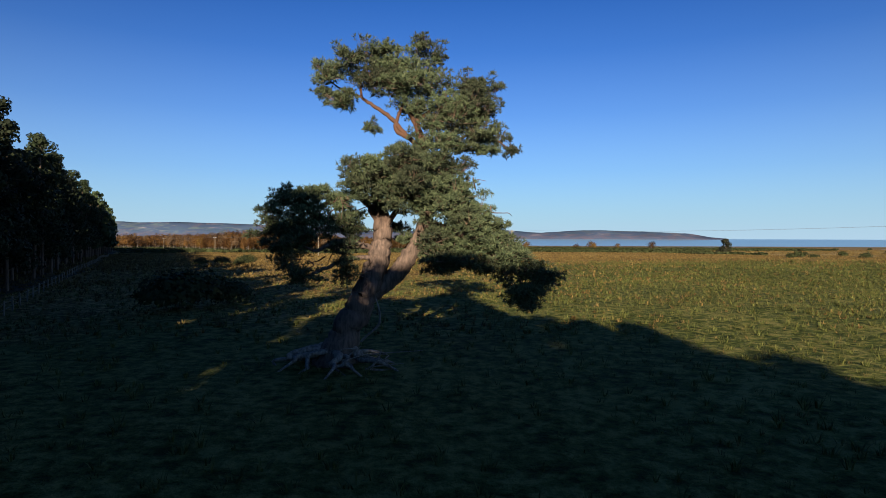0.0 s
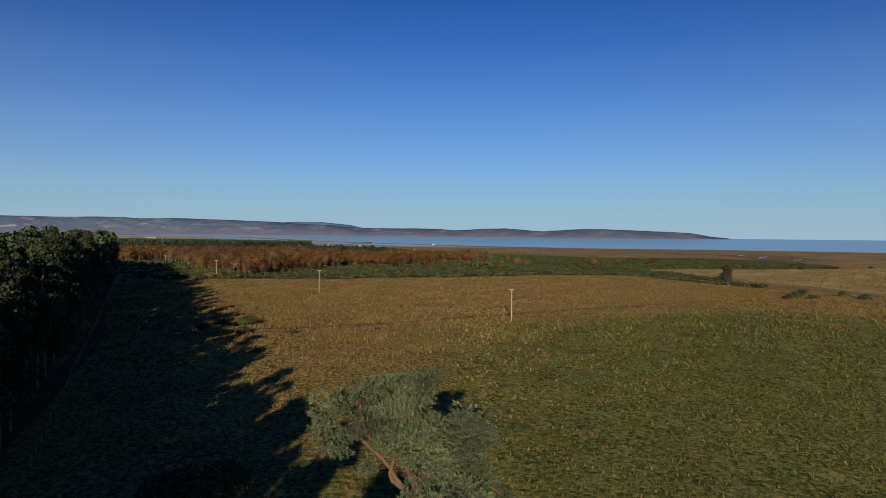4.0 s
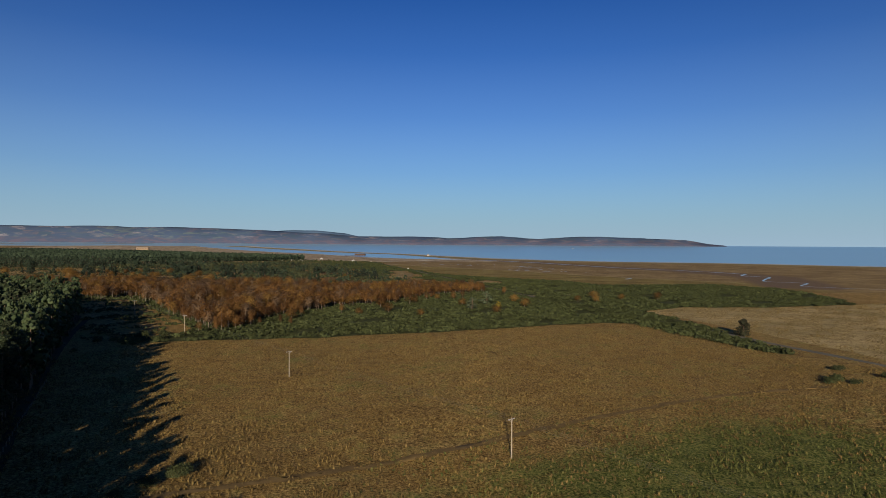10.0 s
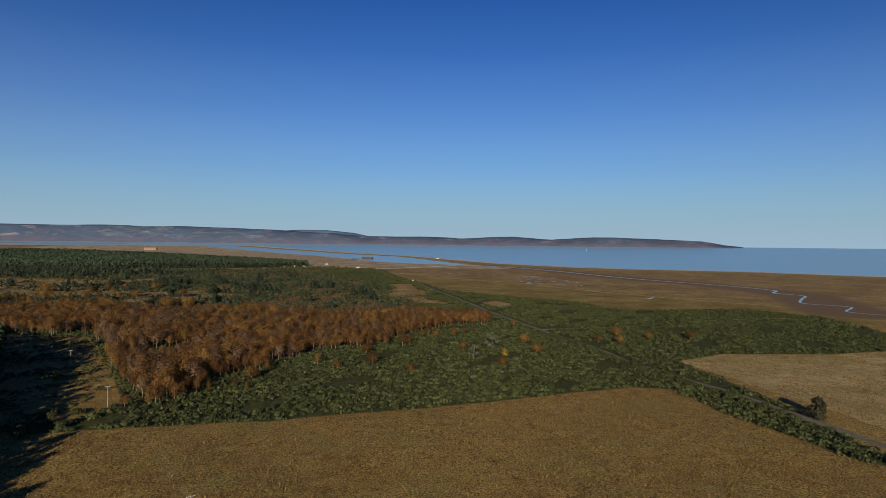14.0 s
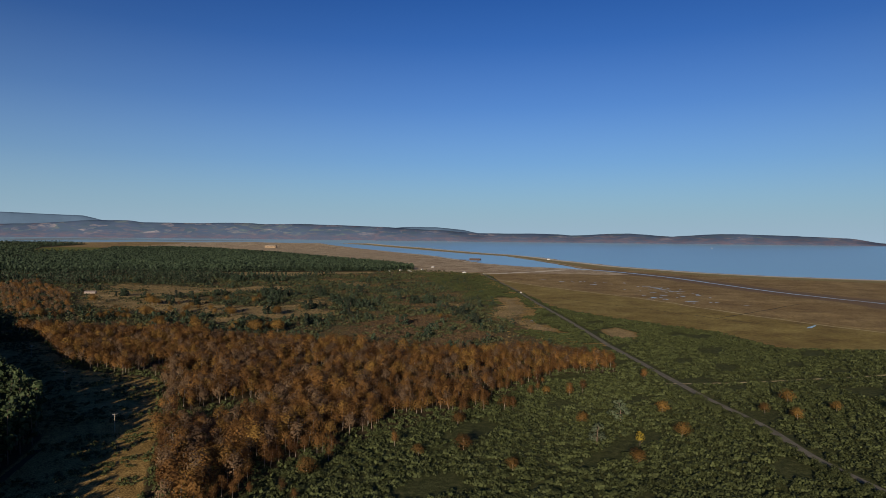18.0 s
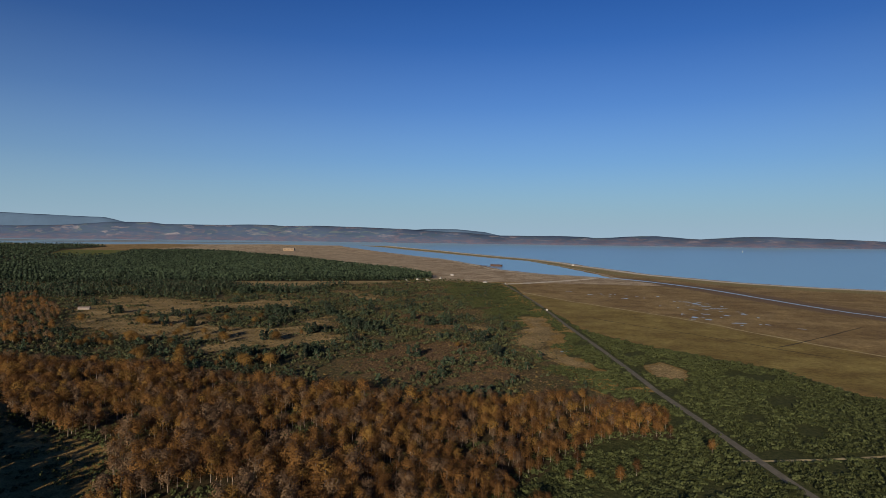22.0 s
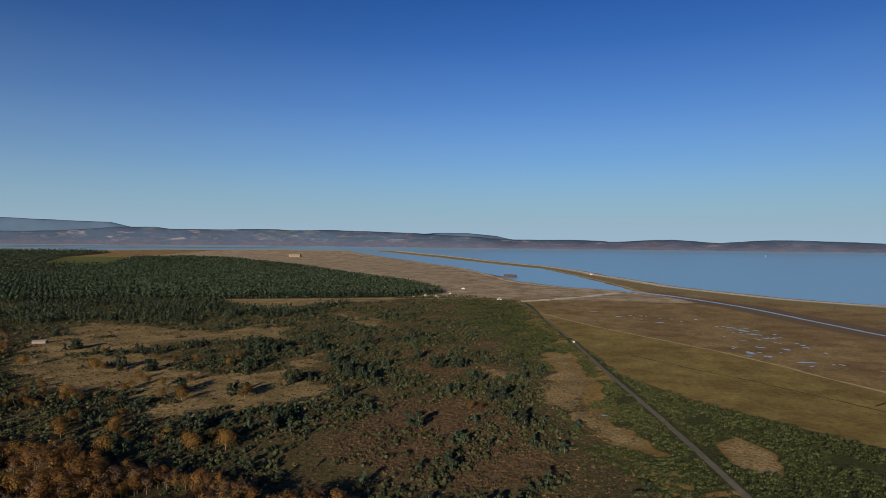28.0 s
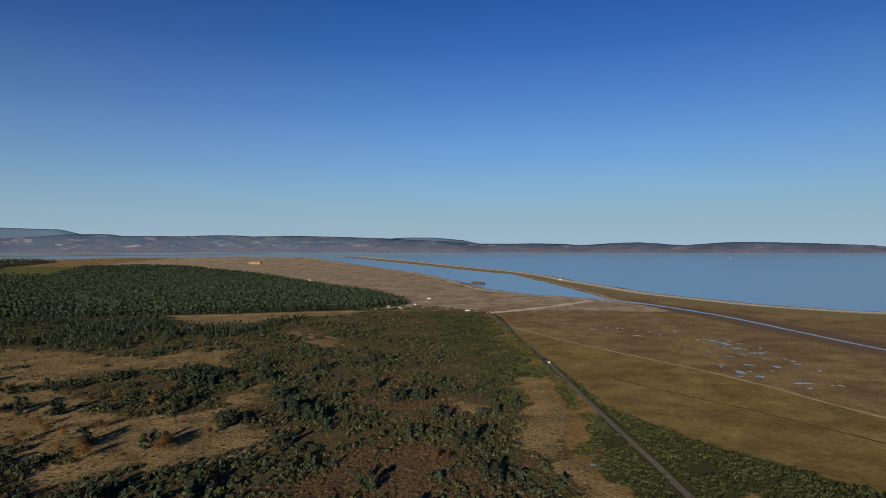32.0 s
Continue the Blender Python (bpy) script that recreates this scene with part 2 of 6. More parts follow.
def tube(path, radii, sides=8, wobble=0.0, seed=0):
    """A tapered, slightly uneven tube along a path, as vertices and quads."""
    r = np.random.default_rng(seed)
    p = np.asarray(path, float)
    n = len(p)
    tang = np.gradient(p, axis=0)
    tang /= np.linalg.norm(tang, axis=1)[:, None] + 1e-9
    ref = np.array([0.31, 0.9, 0.17])
    u = np.cross(tang, ref)
    u /= np.linalg.norm(u, axis=1)[:, None] + 1e-9
    w = np.cross(tang, u)
    a = np.arange(sides) / sides * 2 * np.pi
    rad = np.asarray(radii, float)[:, None] * (1 + wobble * r.normal(size=(n, sides)))
    v = p[:, None] + rad[..., None] * (np.cos(a)[None, :, None] * u[:, None] + np.sin(a)[None, :, None] * w[:, None])
    f = []
    for i in range(n - 1):
        for j in range(sides):
            k = (j + 1) % sides
            f.append((i * sides + j, i * sides + k, (i + 1) * sides + k, (i + 1) * sides + j))
    top = (n - 1) * sides
    for j in range(0, sides - 2, 2):
        f.append((top, top + j + 1, top + j + 2, top + (j + 3) % sides))
    return v.reshape(-1, 3), np.array(f)


def curve_through(points, steps=6):
    """A smooth path through a few points."""
    p = np.asarray(points, float)
    q = np.vstack([2 * p[0] - p[1], p, 2 * p[-1] - p[-2]])
    out = []
    for i in range(len(p) - 1):
        a, b, c, d = q[i:i + 4]
        for t in np.linspace(0, 1, steps, endpoint=False):
            out.append(0.5 * (2 * b + (c - a) * t + (2 * a - 5 * b + 4 * c - d) * t * t + (3 * b - a - 3 * c + d) * t ** 3))
    out.append(p[-1])
    return np.array(out)


def leaf_quads(centres, size, r, flat=0.0, aspect=1.0, out=None):
    """Loose leaf clusters: one small bent-away quad per centre, turned at random."""
    n = len(centres)
    nrm = r.normal(size=(n, 3)) if out is None else np.asarray(out) + r.normal(size=(n, 3)) * 0.38
    nrm[:, 2] = nrm[:, 2] * (1 - flat) + flat * 1.5
    nrm /= np.linalg.norm(nrm, axis=1)[:, None]
    u = np.cross(nrm, r.normal(size=(n, 3)))
    u /= np.linalg.norm(u, axis=1)[:, None] + 1e-9
    w = np.cross(nrm, u)
    s = (np.asarray(size) * r.uniform(0.6, 1.3, n))[:, None]
    c = np.asarray(centres)
    k = r.uniform(0.5, 1.0, (n, 4, 1))
    v = np.stack([c - u * s * k[:, 0] - w * s * 0.35 * aspect, c + u * s * 0.3 - w * s * k[:, 1] * aspect,
                  c + u * s * k[:, 2] + w * s * 0.3 * aspect, c - u * s * 0.35 + w * s * k[:, 3] * aspect], axis=1)
    return v.reshape(-1, 3), np.arange(n * 4).reshape(-1, 4)


def join(pieces):
    """pieces: (vertices, quads, material index). One set of arrays."""
    vs, fs, ms, n = [], [], [], 0
    for v, f, m in pieces:
        vs.append(v)
        fs.append(f + n)
        ms.append(np.full(len(f), m))
        n += len(v)
    return np.vstack(vs), np.vstack(fs), np.concatenate(ms)


def scatter(name, templates, xyz, scale, mats, r, label, category, tall=None, turn=None):
    """Many plants as one object of kind stuff, each its own geometry."""
    n = len(xyz)
    pick = r.integers(0, len(templates), n)
    ang = r.uniform(0, 2 * np.pi, n) if turn is None else turn
    tall = np.ones(n) if tall is None else tall
    vs, fs, ms, base = [], [], [], 0
    for k, (v, f, m) in enumerate(templates):
        ids = np.where(pick == k)[0]
        if not len(ids):
            continue
        c, s = np.cos(ang[ids])[:, None], np.sin(ang[ids])[:, None]
        x = (v[None, :, 0] * c - v[None, :, 1] * s) * scale[ids, None] + xyz[ids, 0, None]
        y = (v[None, :, 0] * s + v[None, :, 1] * c) * scale[ids, None] + xyz[ids, 1, None]
        z = v[None, :, 2] * (scale[ids] * tall[ids])[:, None] + xyz[ids, 2, None]
        vs.append(np.stack([x, y, z], -1).reshape(-1, 3))
        fs.append((f[None] + (np.arange(len(ids)) * len(v))[:, None, None]).reshape(-1, 4) + base)
        ms.append(np.tile(m, len(ids)))
        base += len(ids) * len(v)
    me = quad_mesh(name, np.vstack(vs), np.vstack(fs), mats, np.concatenate(ms))
    tones = np.concatenate([np.repeat(r.uniform(0, 1, (pick == k).sum()), len(t[0])) for k, t in enumerate(templates)])
    me.attributes.new("tone", "FLOAT", "POINT").data.foreach_set("value", tones.astype(np.float32))
    return tagged(new(name, me), label, category, kind="stuff")


# ---- plan: the ground's parts as outlines, in metres ----
SEA = [(-7299, 3000), (-4754, 3560), (-3726, 3690), (-3270, 3700), (-2940, 3800), (-2660, 3990), (-2284, 4080), (-1918, 4190), (-1571, 4130), (-1330, 4170),
       (-1097, 4200), (-627, 3751), (-358, 3389), (-71, 2980), (64, 2653), (120, 2440), (285, 1984), (460, 1730), (590, 1640), (820, 1556), (1052, 1348),
       (1600, 1000), (3000, 200), (6900, -500), (6900, 6000), (-7300, 6000)]
CHANNEL = [(-1417, 4173), (-1366, 4073), (-772, 3291), (-460, 2822), (-229, 2295), (-141, 2062), (-6, 1900), (120, 1830), (170, 1762), (150, 1880),
           (116, 2052), (40, 2346), (-80, 2765), (-337, 3146), (-591, 3494), (-1048, 4010), (-1416, 4267)]
GORSE = [(-117, 275), (-33, 293), (24, 310), (66, 325), (108, 342), (126, 338), (130, 300), (146, 248), (156, 240), (162, 300),
         (157, 403), (194, 424), (264, 424), (345, 450), (374, 548), (378, 615), (341, 669), (214, 655), (185, 735), (140, 780),
         (94, 825), (41, 907), (4, 1082), (-25, 1191), (-70, 1466), (-100, 1540), (-250, 1560), (-160, 1230), (-70, 1000),
         (-20, 830), (0, 700), (60, 600), (60, 565), (10, 530), (-35, 440), (-72, 390), (-104, 316)]
SCRUB = [(-100, 1540), (-300, 1640), (-430, 1590), (-560, 1490), (-700, 1490), (-1150, 1540), (-1500, 1500), (-1100, 900),
         (-700, 700), (-420, 560), (-290, 600), (-93, 560), (70, 560), (20, 700), (0, 830), (-40, 1000), (-100, 1230)]
BIRCHES = [(-104, 310), (-84, 312), (-80, 358), (-50, 405), (-16, 440), (10, 500), (37, 537), (70, 545), (72, 588), (28, 608),
           (-24, 596), (-93, 590), (-150, 594), (-200, 606), (-290, 622), (-370, 624), (-440, 618), (-389, 590), (-276, 492), (-205, 475), (-168, 418), (-131, 358)]
WEST_BIRCHES = [(-830, 1000), (-840, 1080), (-600, 880), (-540, 800), (-450, 705), (-500, 672)]
CLEARING = [(-600, 900), (-690, 1010), (-590, 1030), (-519, 1090), (-439, 1165), (-350, 1050), (-275, 925), (-330, 880), (-300, 800), (-320, 720), (-420, 700),
            (-470, 800), (-520, 900)]
TAN_PATCHES = [
    [(-607, 883), (-636, 951), (-684, 1087), (-540, 1063), (-449, 1050), (-464, 1130), (-447, 1161), (-349, 1058), (-313, 968), (-378, 1020), (-408, 984), (-470, 925), (-511, 878), (-528, 814)],
    [(-278, 915), (-271, 955), (-244, 886), (-258, 853), (-280, 873)],
    [(-570, 851), (-511, 878), (-449, 907), (-342, 837), (-299, 762), (-312, 719), (-376, 744), (-446, 742)],
    [(-348, 781), (-318, 843), (-260, 856), (-201, 815), (-195, 759), (-242, 736), (-265, 697), (-300, 699)],
    [(-386, 1280), (-289, 1228), (-251, 1107), (-316, 1156)],
    [(-38, 1019), (-1, 986), (9, 920), (22, 844), (5, 793), (17, 762), (43, 727), (44, 699), (15, 709), (-11, 767), (-42, 822), (-31, 881), (-22, 912)],
    [(-94, 917), (-62, 913), (-34, 881), (-40, 853), (-73, 871)]]
VERGE = [(-706, 1466), (-574, 1489), (-359, 1566), (-334, 1460), (-439, 1397), (-472, 1372), (-457, 1304), (-521, 1281), (-627, 1341)]
TAN_PATCHES.append(VERGE)
RUST_PATCHES = [[(-148, 655), (-156, 722), (-131, 794), (-74, 807), (-46, 758), (-24, 708), (-10, 660), (-60, 625)], [(-149, 1007), (-89, 918), (-107, 873), (-154, 881), (-200, 966)]]
CLEARING_3 = [(80, 729), (97, 744), (112, 717), (104, 680), (82, 690)]
PALE = [(157, 403), (194, 424), (264, 424), (345, 448), (470, 470), (620, 300), (500, 120), (200, 160), (184, 230), (178, 296), (168, 342)]
PLANTATION = [(-283, 1683), (-407, 1878), (-632, 2108), (-1000, 2539), (-1629, 3117), (-1954, 3260), (-2195, 3093), (-1800, 2440), (-1620, 2034),
              (-1583, 1738), (-1250, 1300), (-962, 1240), (-839, 1330), (-657, 1415), (-510, 1470), (-348, 1535), (-276, 1630)]
RIDE = [(-1420, 1790), (-1325, 1850), (-1192, 1932), (-1106, 2029)]
FRONT_TRACK = [(-720, 1375), (-657, 1397), (-510, 1443), (-348, 1512), (-200, 1545), (-100, 1540)]
GREEN_FIELD = [(-2069, 2399), (-2598, 3038), (-2543, 3171), (-2306, 3184), (-2195, 3080), (-1852, 2463)]
FAR_WOOD = [(-1250, 1300), (-2400, 1300), (-4366, 3400), (-3900, 3560), (-3450, 3570), (-2976, 3680), (-2723, 3560), (-2600, 3060), (-2080, 2390),
            (-1852, 2440), (-1700, 2300), (-1620, 2034), (-1583, 1738)]
DARK_SCRUB = [(-437, 1203), (-412, 1331), (-400, 1420), (-510, 1454), (-657, 1407), (-839, 1306), (-962, 1200), (-1250, 1300), (-1450, 1200),
              (-950, 800), (-745, 1004), (-722, 1067), (-665, 1107), (-588, 1126), (-515, 1155)]
PINE_WOOD = [(20, -110), (-26, 0), (-192, 374), (-280, 440), (-365, 512), (-560, 660), (-700, 600), (-420, 250), (-150, -110)]
SHORE_LINE = [(184, 120), (172, 225), (152, 320), (128, 399), (122, 447), (108, 496), (93, 571), (77, 649), (59, 757), (47, 820),
              (20, 964), (-21, 1191), (-97, 1536)]


def inside(poly, x, y):
    """Signed distance to an outline: metres, positive inside."""
    p = np.array(poly, float)
    d = np.full(x.shape, 1e18)
    odd = np.zeros(x.shape, bool)
    for (ax, ay), (bx, by) in zip(p, np.roll(p, -1, 0)):
        ex, ey = bx - ax, by - ay
        k = np.clip(((x - ax) * ex + (y - ay) * ey) / (ex * ex + ey * ey), 0, 1)
        d = np.minimum(d, (x - ax - k * ex) ** 2 + (y - ay - k * ey) ** 2)
        cross = (ay > y) != (by > y)
        with np.errstate(divide="ignore", invalid="ignore"):
            odd ^= cross & (x < (bx - ax) * (y - ay) / (by - ay if by != ay else 1e-9) + ax)
    return np.where(odd, 1, -1) * np.sqrt(d)


def rise(y, x=0.0):
    """The slow lift of the far firth towards the horizon."""
    far = np.asarray(y, float) + 0.25 * np.maximum(0, -np.asarray(x, float) - 2300)
    return 49 * np.maximum(0, (np.minimum(far, 4650) - 2900) / 1750) ** 2


def swell(x, y):
    """Gentle unevenness of the ground."""
    near = np.clip(1.4 - np.hypot(x, y) / 1500, 0, 1)
    return near * (0.28 * np.sin(x * 0.061 + 1) * np.sin(y * 0.052) + 0.14 * np.sin(x * 0.17 + y * 0.05) * np.sin(y * 0.14 + 2))


def ground_z(x, y):
    x, y = np.asarray(x, float), np.asarray(y, float)
    return swell(x, y) + rise(y, x)


def sample(poly, count, r, keep=None, spacing=0.0):
    """Points strewn inside an outline."""
    p = np.array(poly)
    lo, hi = p.min(0), p.max(0)
    q = r.uniform(lo, hi, (count, 2))
    if spacing:
        nx, ny = int((hi[0] - lo[0]) / spacing) + 1, int((hi[1] - lo[1]) / spacing) + 1
        gx, gy = np.meshgrid(np.arange(nx), np.arange(ny))
        q = np.stack([gx.ravel(), gy.ravel()], 1) * spacing + lo + r.uniform(-0.42, 0.42, (nx * ny, 2)) * spacing
    ok = inside(poly, q[:, 0], q[:, 1]) > 0
    if keep is not None:
        ok &= keep(q[:, 0], q[:, 1])
    q = q[ok]
    return np.column_stack([q, ground_z(q[:, 0], q[:, 1])])


def line_distance(points, x, y):
    d = np.full(x.shape, 1e18)
    for (ax, ay), (bx, by) in zip(points[:-1], points[1:]):
        ex, ey = bx - ax, by - ay
        k = np.clip(((x - ax) * ex + (y - ay) * ey) / (ex * ex + ey * ey), 0, 1)
        d = np.minimum(d, (x - ax - k * ex) ** 2 + (y - ay - k * ey) ** 2)
    return np.sqrt(d)


ROAD = SHORE_LINE


def tan_depth(x, y):
    """Metres inside the nearest dry-grass patch."""
    return np.max([inside(q, x, y) for q in TAN_PATCHES], axis=0)


def rust_depth(x, y):
    return np.max([inside(q, x, y) for q in RUST_PATCHES], axis=0)


ROAD_LINE = [(215, -150), (196, 0), *ROAD]


def lumps(x, y, s, seed=0.0):
    """A cheap smooth random field, about -1 to 1."""
    return (np.sin(x / s + 1.3 + seed) * np.sin(y / s * 1.13 + 0.7 * seed) + np.sin((x + y) / s * 0.61 + 2.1 * seed)
            * np.sin((x - 1.4 * y) / s * 0.53 + seed) + 0.6 * np.sin(x / s * 2.3 - y / s * 1.7 + seed)) / 2.0


# ---- ground: one sheet to the horizon ----
def axis_steps(*runs):
    out = [runs[0][0]]
    for a, b, s in runs:
        out += list(np.arange(a, b, s)[1:]) + [b]
    return np.array(sorted(set(np.round(out, 3))))


gx = axis_steps((-6900, -3000, 300), (-3000, -1200, 45), (-1200, -480, 12), (-480, -135, 5), (-135, 185, 1.25), (185, 420, 5), (420, 1300, 11), (1300, 2500, 60), (2500, 6900, 300))
gy = axis_steps((-3000, -600, 200), (-600, -60, 30), (-60, -30, 5), (-30, 345, 1.3), (345, 760, 5), (760, 1300, 8), (1300, 2700, 14), (2700, 4300, 26), (4300, 5000, 60))
X, Y = np.meshgrid(gx, gy)
sea_in, chan_in = inside(SEA, X, Y), inside(CHANNEL, X, Y)
wet = np.maximum(sea_in + 6 * lumps(X, Y, 40), chan_in + 5 * lumps(X, Y, 30))
Z = ground_z(X, Y) - np.clip(wet / 25, -0.02, 1) * 3.0
FIELD = [(-60, -30), (60, -30), (186, 40), (175, 200), (150, 235), (128, 335), (66, 322), (-33, 290), (-117, 272), (-135, 240), (-60, 60)]
lines = np.minimum(line_distance([(-6, -60), (-20, -18), (-34, 10), (-42, 30), (-52, 60), (-70, 108), (-105, 180), (-150, 280), (-182, 360)], X, Y),
                   line_distance([(215, -150), (196, 0), (184, 120), (172, 225), (152, 320)], X, Y) - 1.5)
rough = np.clip(inside(FIELD, X, Y) / 4, 0, 1) * np.clip((lines - 2.2) / 3, 0, 1) * np.clip((np.hypot(X + 8, Y - 5) - 2.5) / 6, 0.12, 1) * np.clip(Y / 70, 0.4, 1)
tall = np.random.default_rng(3).uniform(0, 1, X.shape) ** 1.8
tall = tall * (0.55 + 0.45 * np.clip(lumps(X, Y, 4.5, 1) + 0.4, 0, 1)) * (0.6 + 0.5 * np.clip(lumps(X, Y, 21, 7), -1, 1))
Z = Z + rough * (0.55 * tall - 0.06)
nx, ny = len(gx), len(gy)
idx = np.arange(nx * ny).reshape(ny, nx)
F = np.stack([idx[:-1, :-1], idx[:-1, 1:], idx[1:, 1:], idx[1:, :-1]], -1).reshape(-1, 4)


def soft(d, width):
    return np.clip(0.5 + d / width, 0, 1)


gorse_d = np.minimum(np.minimum(-inside(CLEARING_3, X, Y), -tan_depth(X, Y) - 6 * lumps(X, Y, 9, 2)), np.maximum(inside(GORSE, X, Y) - np.where((Y > 640) & (X < np.interp(Y, [600, 1540], [90, -97])), 16 + 34 * np.abs(lumps(X, Y, 24, 3)), 0), inside(DARK_SCRUB, X, Y)))
scrub_d = inside(SCRUB, X, Y)
field_green = np.clip(1.25 * (1.05 - np.abs((X - 60) * 0.8 + (Y - 75) * -0.25) / 80 - np.maximum(0, Y - 120) / 60), 0, 1)
marsh = np.clip((X - np.interp(Y, [600, 660, 727, 827, 907, 1082, 1191, 1466, 1900], [330, 225, 180, 94, 45, 4, -25, -70, -120])) / 30 + 0.5, 0, 1)
marsh *= (Y > 560) * soft(-inside(PALE, X, Y), 30) * soft(-inside(GORSE, X, Y), 16)
marsh = np.maximum(marsh, soft(Y - 1560 + 0 * X, 60) * soft(-inside(PLANTATION, X, Y), 20))
marsh *= soft(-inside(GREEN_FIELD, X, Y), 30)
beach = np.clip(1 - np.abs(sea_in + 26) / 34, 0, 1) + np.clip(1 - np.abs(chan_in + 8) / 14, 0, 1) * 0.5
mud = np.clip(1 - line_distance([(170, 1762), (313, 1538), (366, 1363), (412, 1208), (481, 1068), (519, 853), (432, 643)], X, Y) / 85, 0, 1)
masks = {
    # last term, by the old pine: greener grass, also darkening the shaded ground
    "green": np.maximum(np.maximum(field_green, 0.35 * soft(-scrub_d, 30) * (Y < 320)), soft(inside(GREEN_FIELD, X, Y), 40) + 0.9 * np.clip((21 - np.hypot((X + 14) / 1.35, Y + 3)) / 8, 0, 1)),
    "gorse": soft(gorse_d, 14),
    "scrub": soft(scrub_d, 30) * soft(-gorse_d, 14),
    "heath": 0.85 * soft(rust_depth(X, Y) + 12 * lumps(X, Y, 12, 4), 60),
    "clearing": np.maximum(0.95 * soft(tan_depth(X, Y) - 5 + 13 * lumps(X, Y, 8, 2) + 9 * lumps(X, Y, 21, 6), 30), 0.8 * soft(inside(CLEARING_3, X, Y), 16)),
    "pale": soft(inside(PALE, X, Y), 10),
    "marsh": np.clip(marsh, 0, 1),
    "moor": soft(Y - 1575 + 0 * X, 50) * soft(-inside(PLANTATION, X, Y), 20) * soft(190 - X + (Y - 1760) * -0.35, 60) * soft(X + 2300, 500) * soft(-inside(GREEN_FIELD, X, Y), 30),
    "dune": soft(sea_in + 120, 60) * (sea_in < 0) * (Y > 700) * np.clip((X + 1300) / 200, 0, 1),
    "sand": np.clip(1.5 * beach, 0, 1),
    "meadow": np.clip(marsh, 0, 1) * np.clip(0.5 + (np.interp(Y, [700, 820, 930, 986, 1052, 1128, 1229, 1350, 1560], [420, 300, 231, 202, 161, 101, 24, -49, -60]) - X) / 60, 0, 1) * (Y < 1560),
    "mud": mud * soft(marsh - 0.5, 0.5),
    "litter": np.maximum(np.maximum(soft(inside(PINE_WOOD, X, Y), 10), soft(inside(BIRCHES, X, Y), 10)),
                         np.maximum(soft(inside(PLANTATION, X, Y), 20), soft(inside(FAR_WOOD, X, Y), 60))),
}

M_GROUND, nt, b = shader("ground", 0.95, 0.05)
geo = nt.nodes.new("ShaderNodeNewGeometry")
pos = geo.outputs["Position"]
fine = noise_tex(nt, 1.7, 5.0, 0.7, pos)
coarse = noise_tex(nt, 0.035, 5.0, 0.6, pos)
mid = noise_tex(nt, 0.22, 4.0, 0.6, pos)


def mask(name, grain=0.5, lo=0.42, hi=0.58):
    at = nt.nodes.new("ShaderNodeAttribute")
    at.attribute_name = name
    k = calc(nt, "ADD", at.outputs["Fac"], calc(nt, "MULTIPLY", calc(nt, "SUBTRACT", mid, 0.5), grain))
    k = calc(nt, "ADD", k, calc(nt, "MULTIPLY", calc(nt, "SUBTRACT", coarse, 0.5), grain))
    mr = nt.nodes.new("ShaderNodeMapRange")
    mr.interpolation_type = "SMOOTHSTEP"
    mr.inputs["From Min"].default_value, mr.inputs["From Max"].default_value = lo, hi
    nt.links.new(k, mr.inputs["Value"])
    return mr.outputs[0]


both = calc(nt, "ADD", calc(nt, "MULTIPLY", fine, 0.78), calc(nt, "MULTIPLY", mid, 0.22))
mottle = calc(nt, "ADD", calc(nt, "MULTIPLY", fine, 0.45), calc(nt, "MULTIPLY", noise_tex(nt, 0.4, 5.0, 0.7, pos), 0.55))
tan = ramp(nt, both, [(0.39, (0.055, 0.035, 0.012)), (0.49, (0.2, 0.132, 0.047)), (0.6, (0.43, 0.305, 0.124))])
drift = ramp(nt, coarse, [(0.3, (0.8, 0.74, 0.62)), (0.7, (1.15, 1.1, 1.05))])
tan = mix(nt, 1.0, tan, drift, "MULTIPLY")
lush = ramp(nt, both, [(0.4, (0.026, 0.037, 0.008)), (0.49, (0.086, 0.1, 0.023)), (0.58, (0.2, 0.178, 0.053))])
gorse_c = ramp(nt, mottle, [(0.4, (0.02, 0.026, 0.01)), (0.5, (0.045, 0.05, 0.018)), (0.6, (0.088, 0.084, 0.034))])
scrub_c = ramp(nt, mottle, [(0.41, (0.022, 0.02, 0.01)), (0.5, (0.085, 0.062, 0.03)), (0.6, (0.22, 0.16, 0.078))])
scrub_c = mix(nt, calc(nt, "MULTIPLY", ramp(nt, coarse, [(0.42, (0, 0, 0)), (0.58, (1, 1, 1))]), 0.75), scrub_c, ramp(nt, both, [(0.4, (0.024, 0.026, 0.011)), (0.49, (0.055, 0.053, 0.021)), (0.59, (0.12, 0.1, 0.042))]))
heath_c = ramp(nt, mottle, [(0.38, (0.04, 0.024, 0.014)), (0.49, (0.11, 0.071, 0.038)), (0.6, (0.22, 0.148, 0.08))])
clear_c = ramp(nt, mottle, [(0.41, (0.075, 0.055, 0.026)), (0.5, (0.225, 0.162, 0.076)), (0.6, (0.4, 0.298, 0.145))])
clear_c = mix(nt, 1.0, clear_c, ramp(nt, coarse, [(0.35, (0.6, 0.62, 0.6)), (0.65, (1.25, 1.2, 1.15))]), "MULTIPLY")
pale_c = ramp(nt, both, [(0.4, (0.1, 0.072, 0.031)), (0.49, (0.29, 0.215, 0.096)), (0.59, (0.45, 0.355, 0.175))])
pale_c = mix(nt, 1.0, pale_c, ramp(nt, coarse, [(0.35, (0.75, 0.75, 0.68)), (0.65, (1.15, 1.12, 1.1))]), "MULTIPLY")
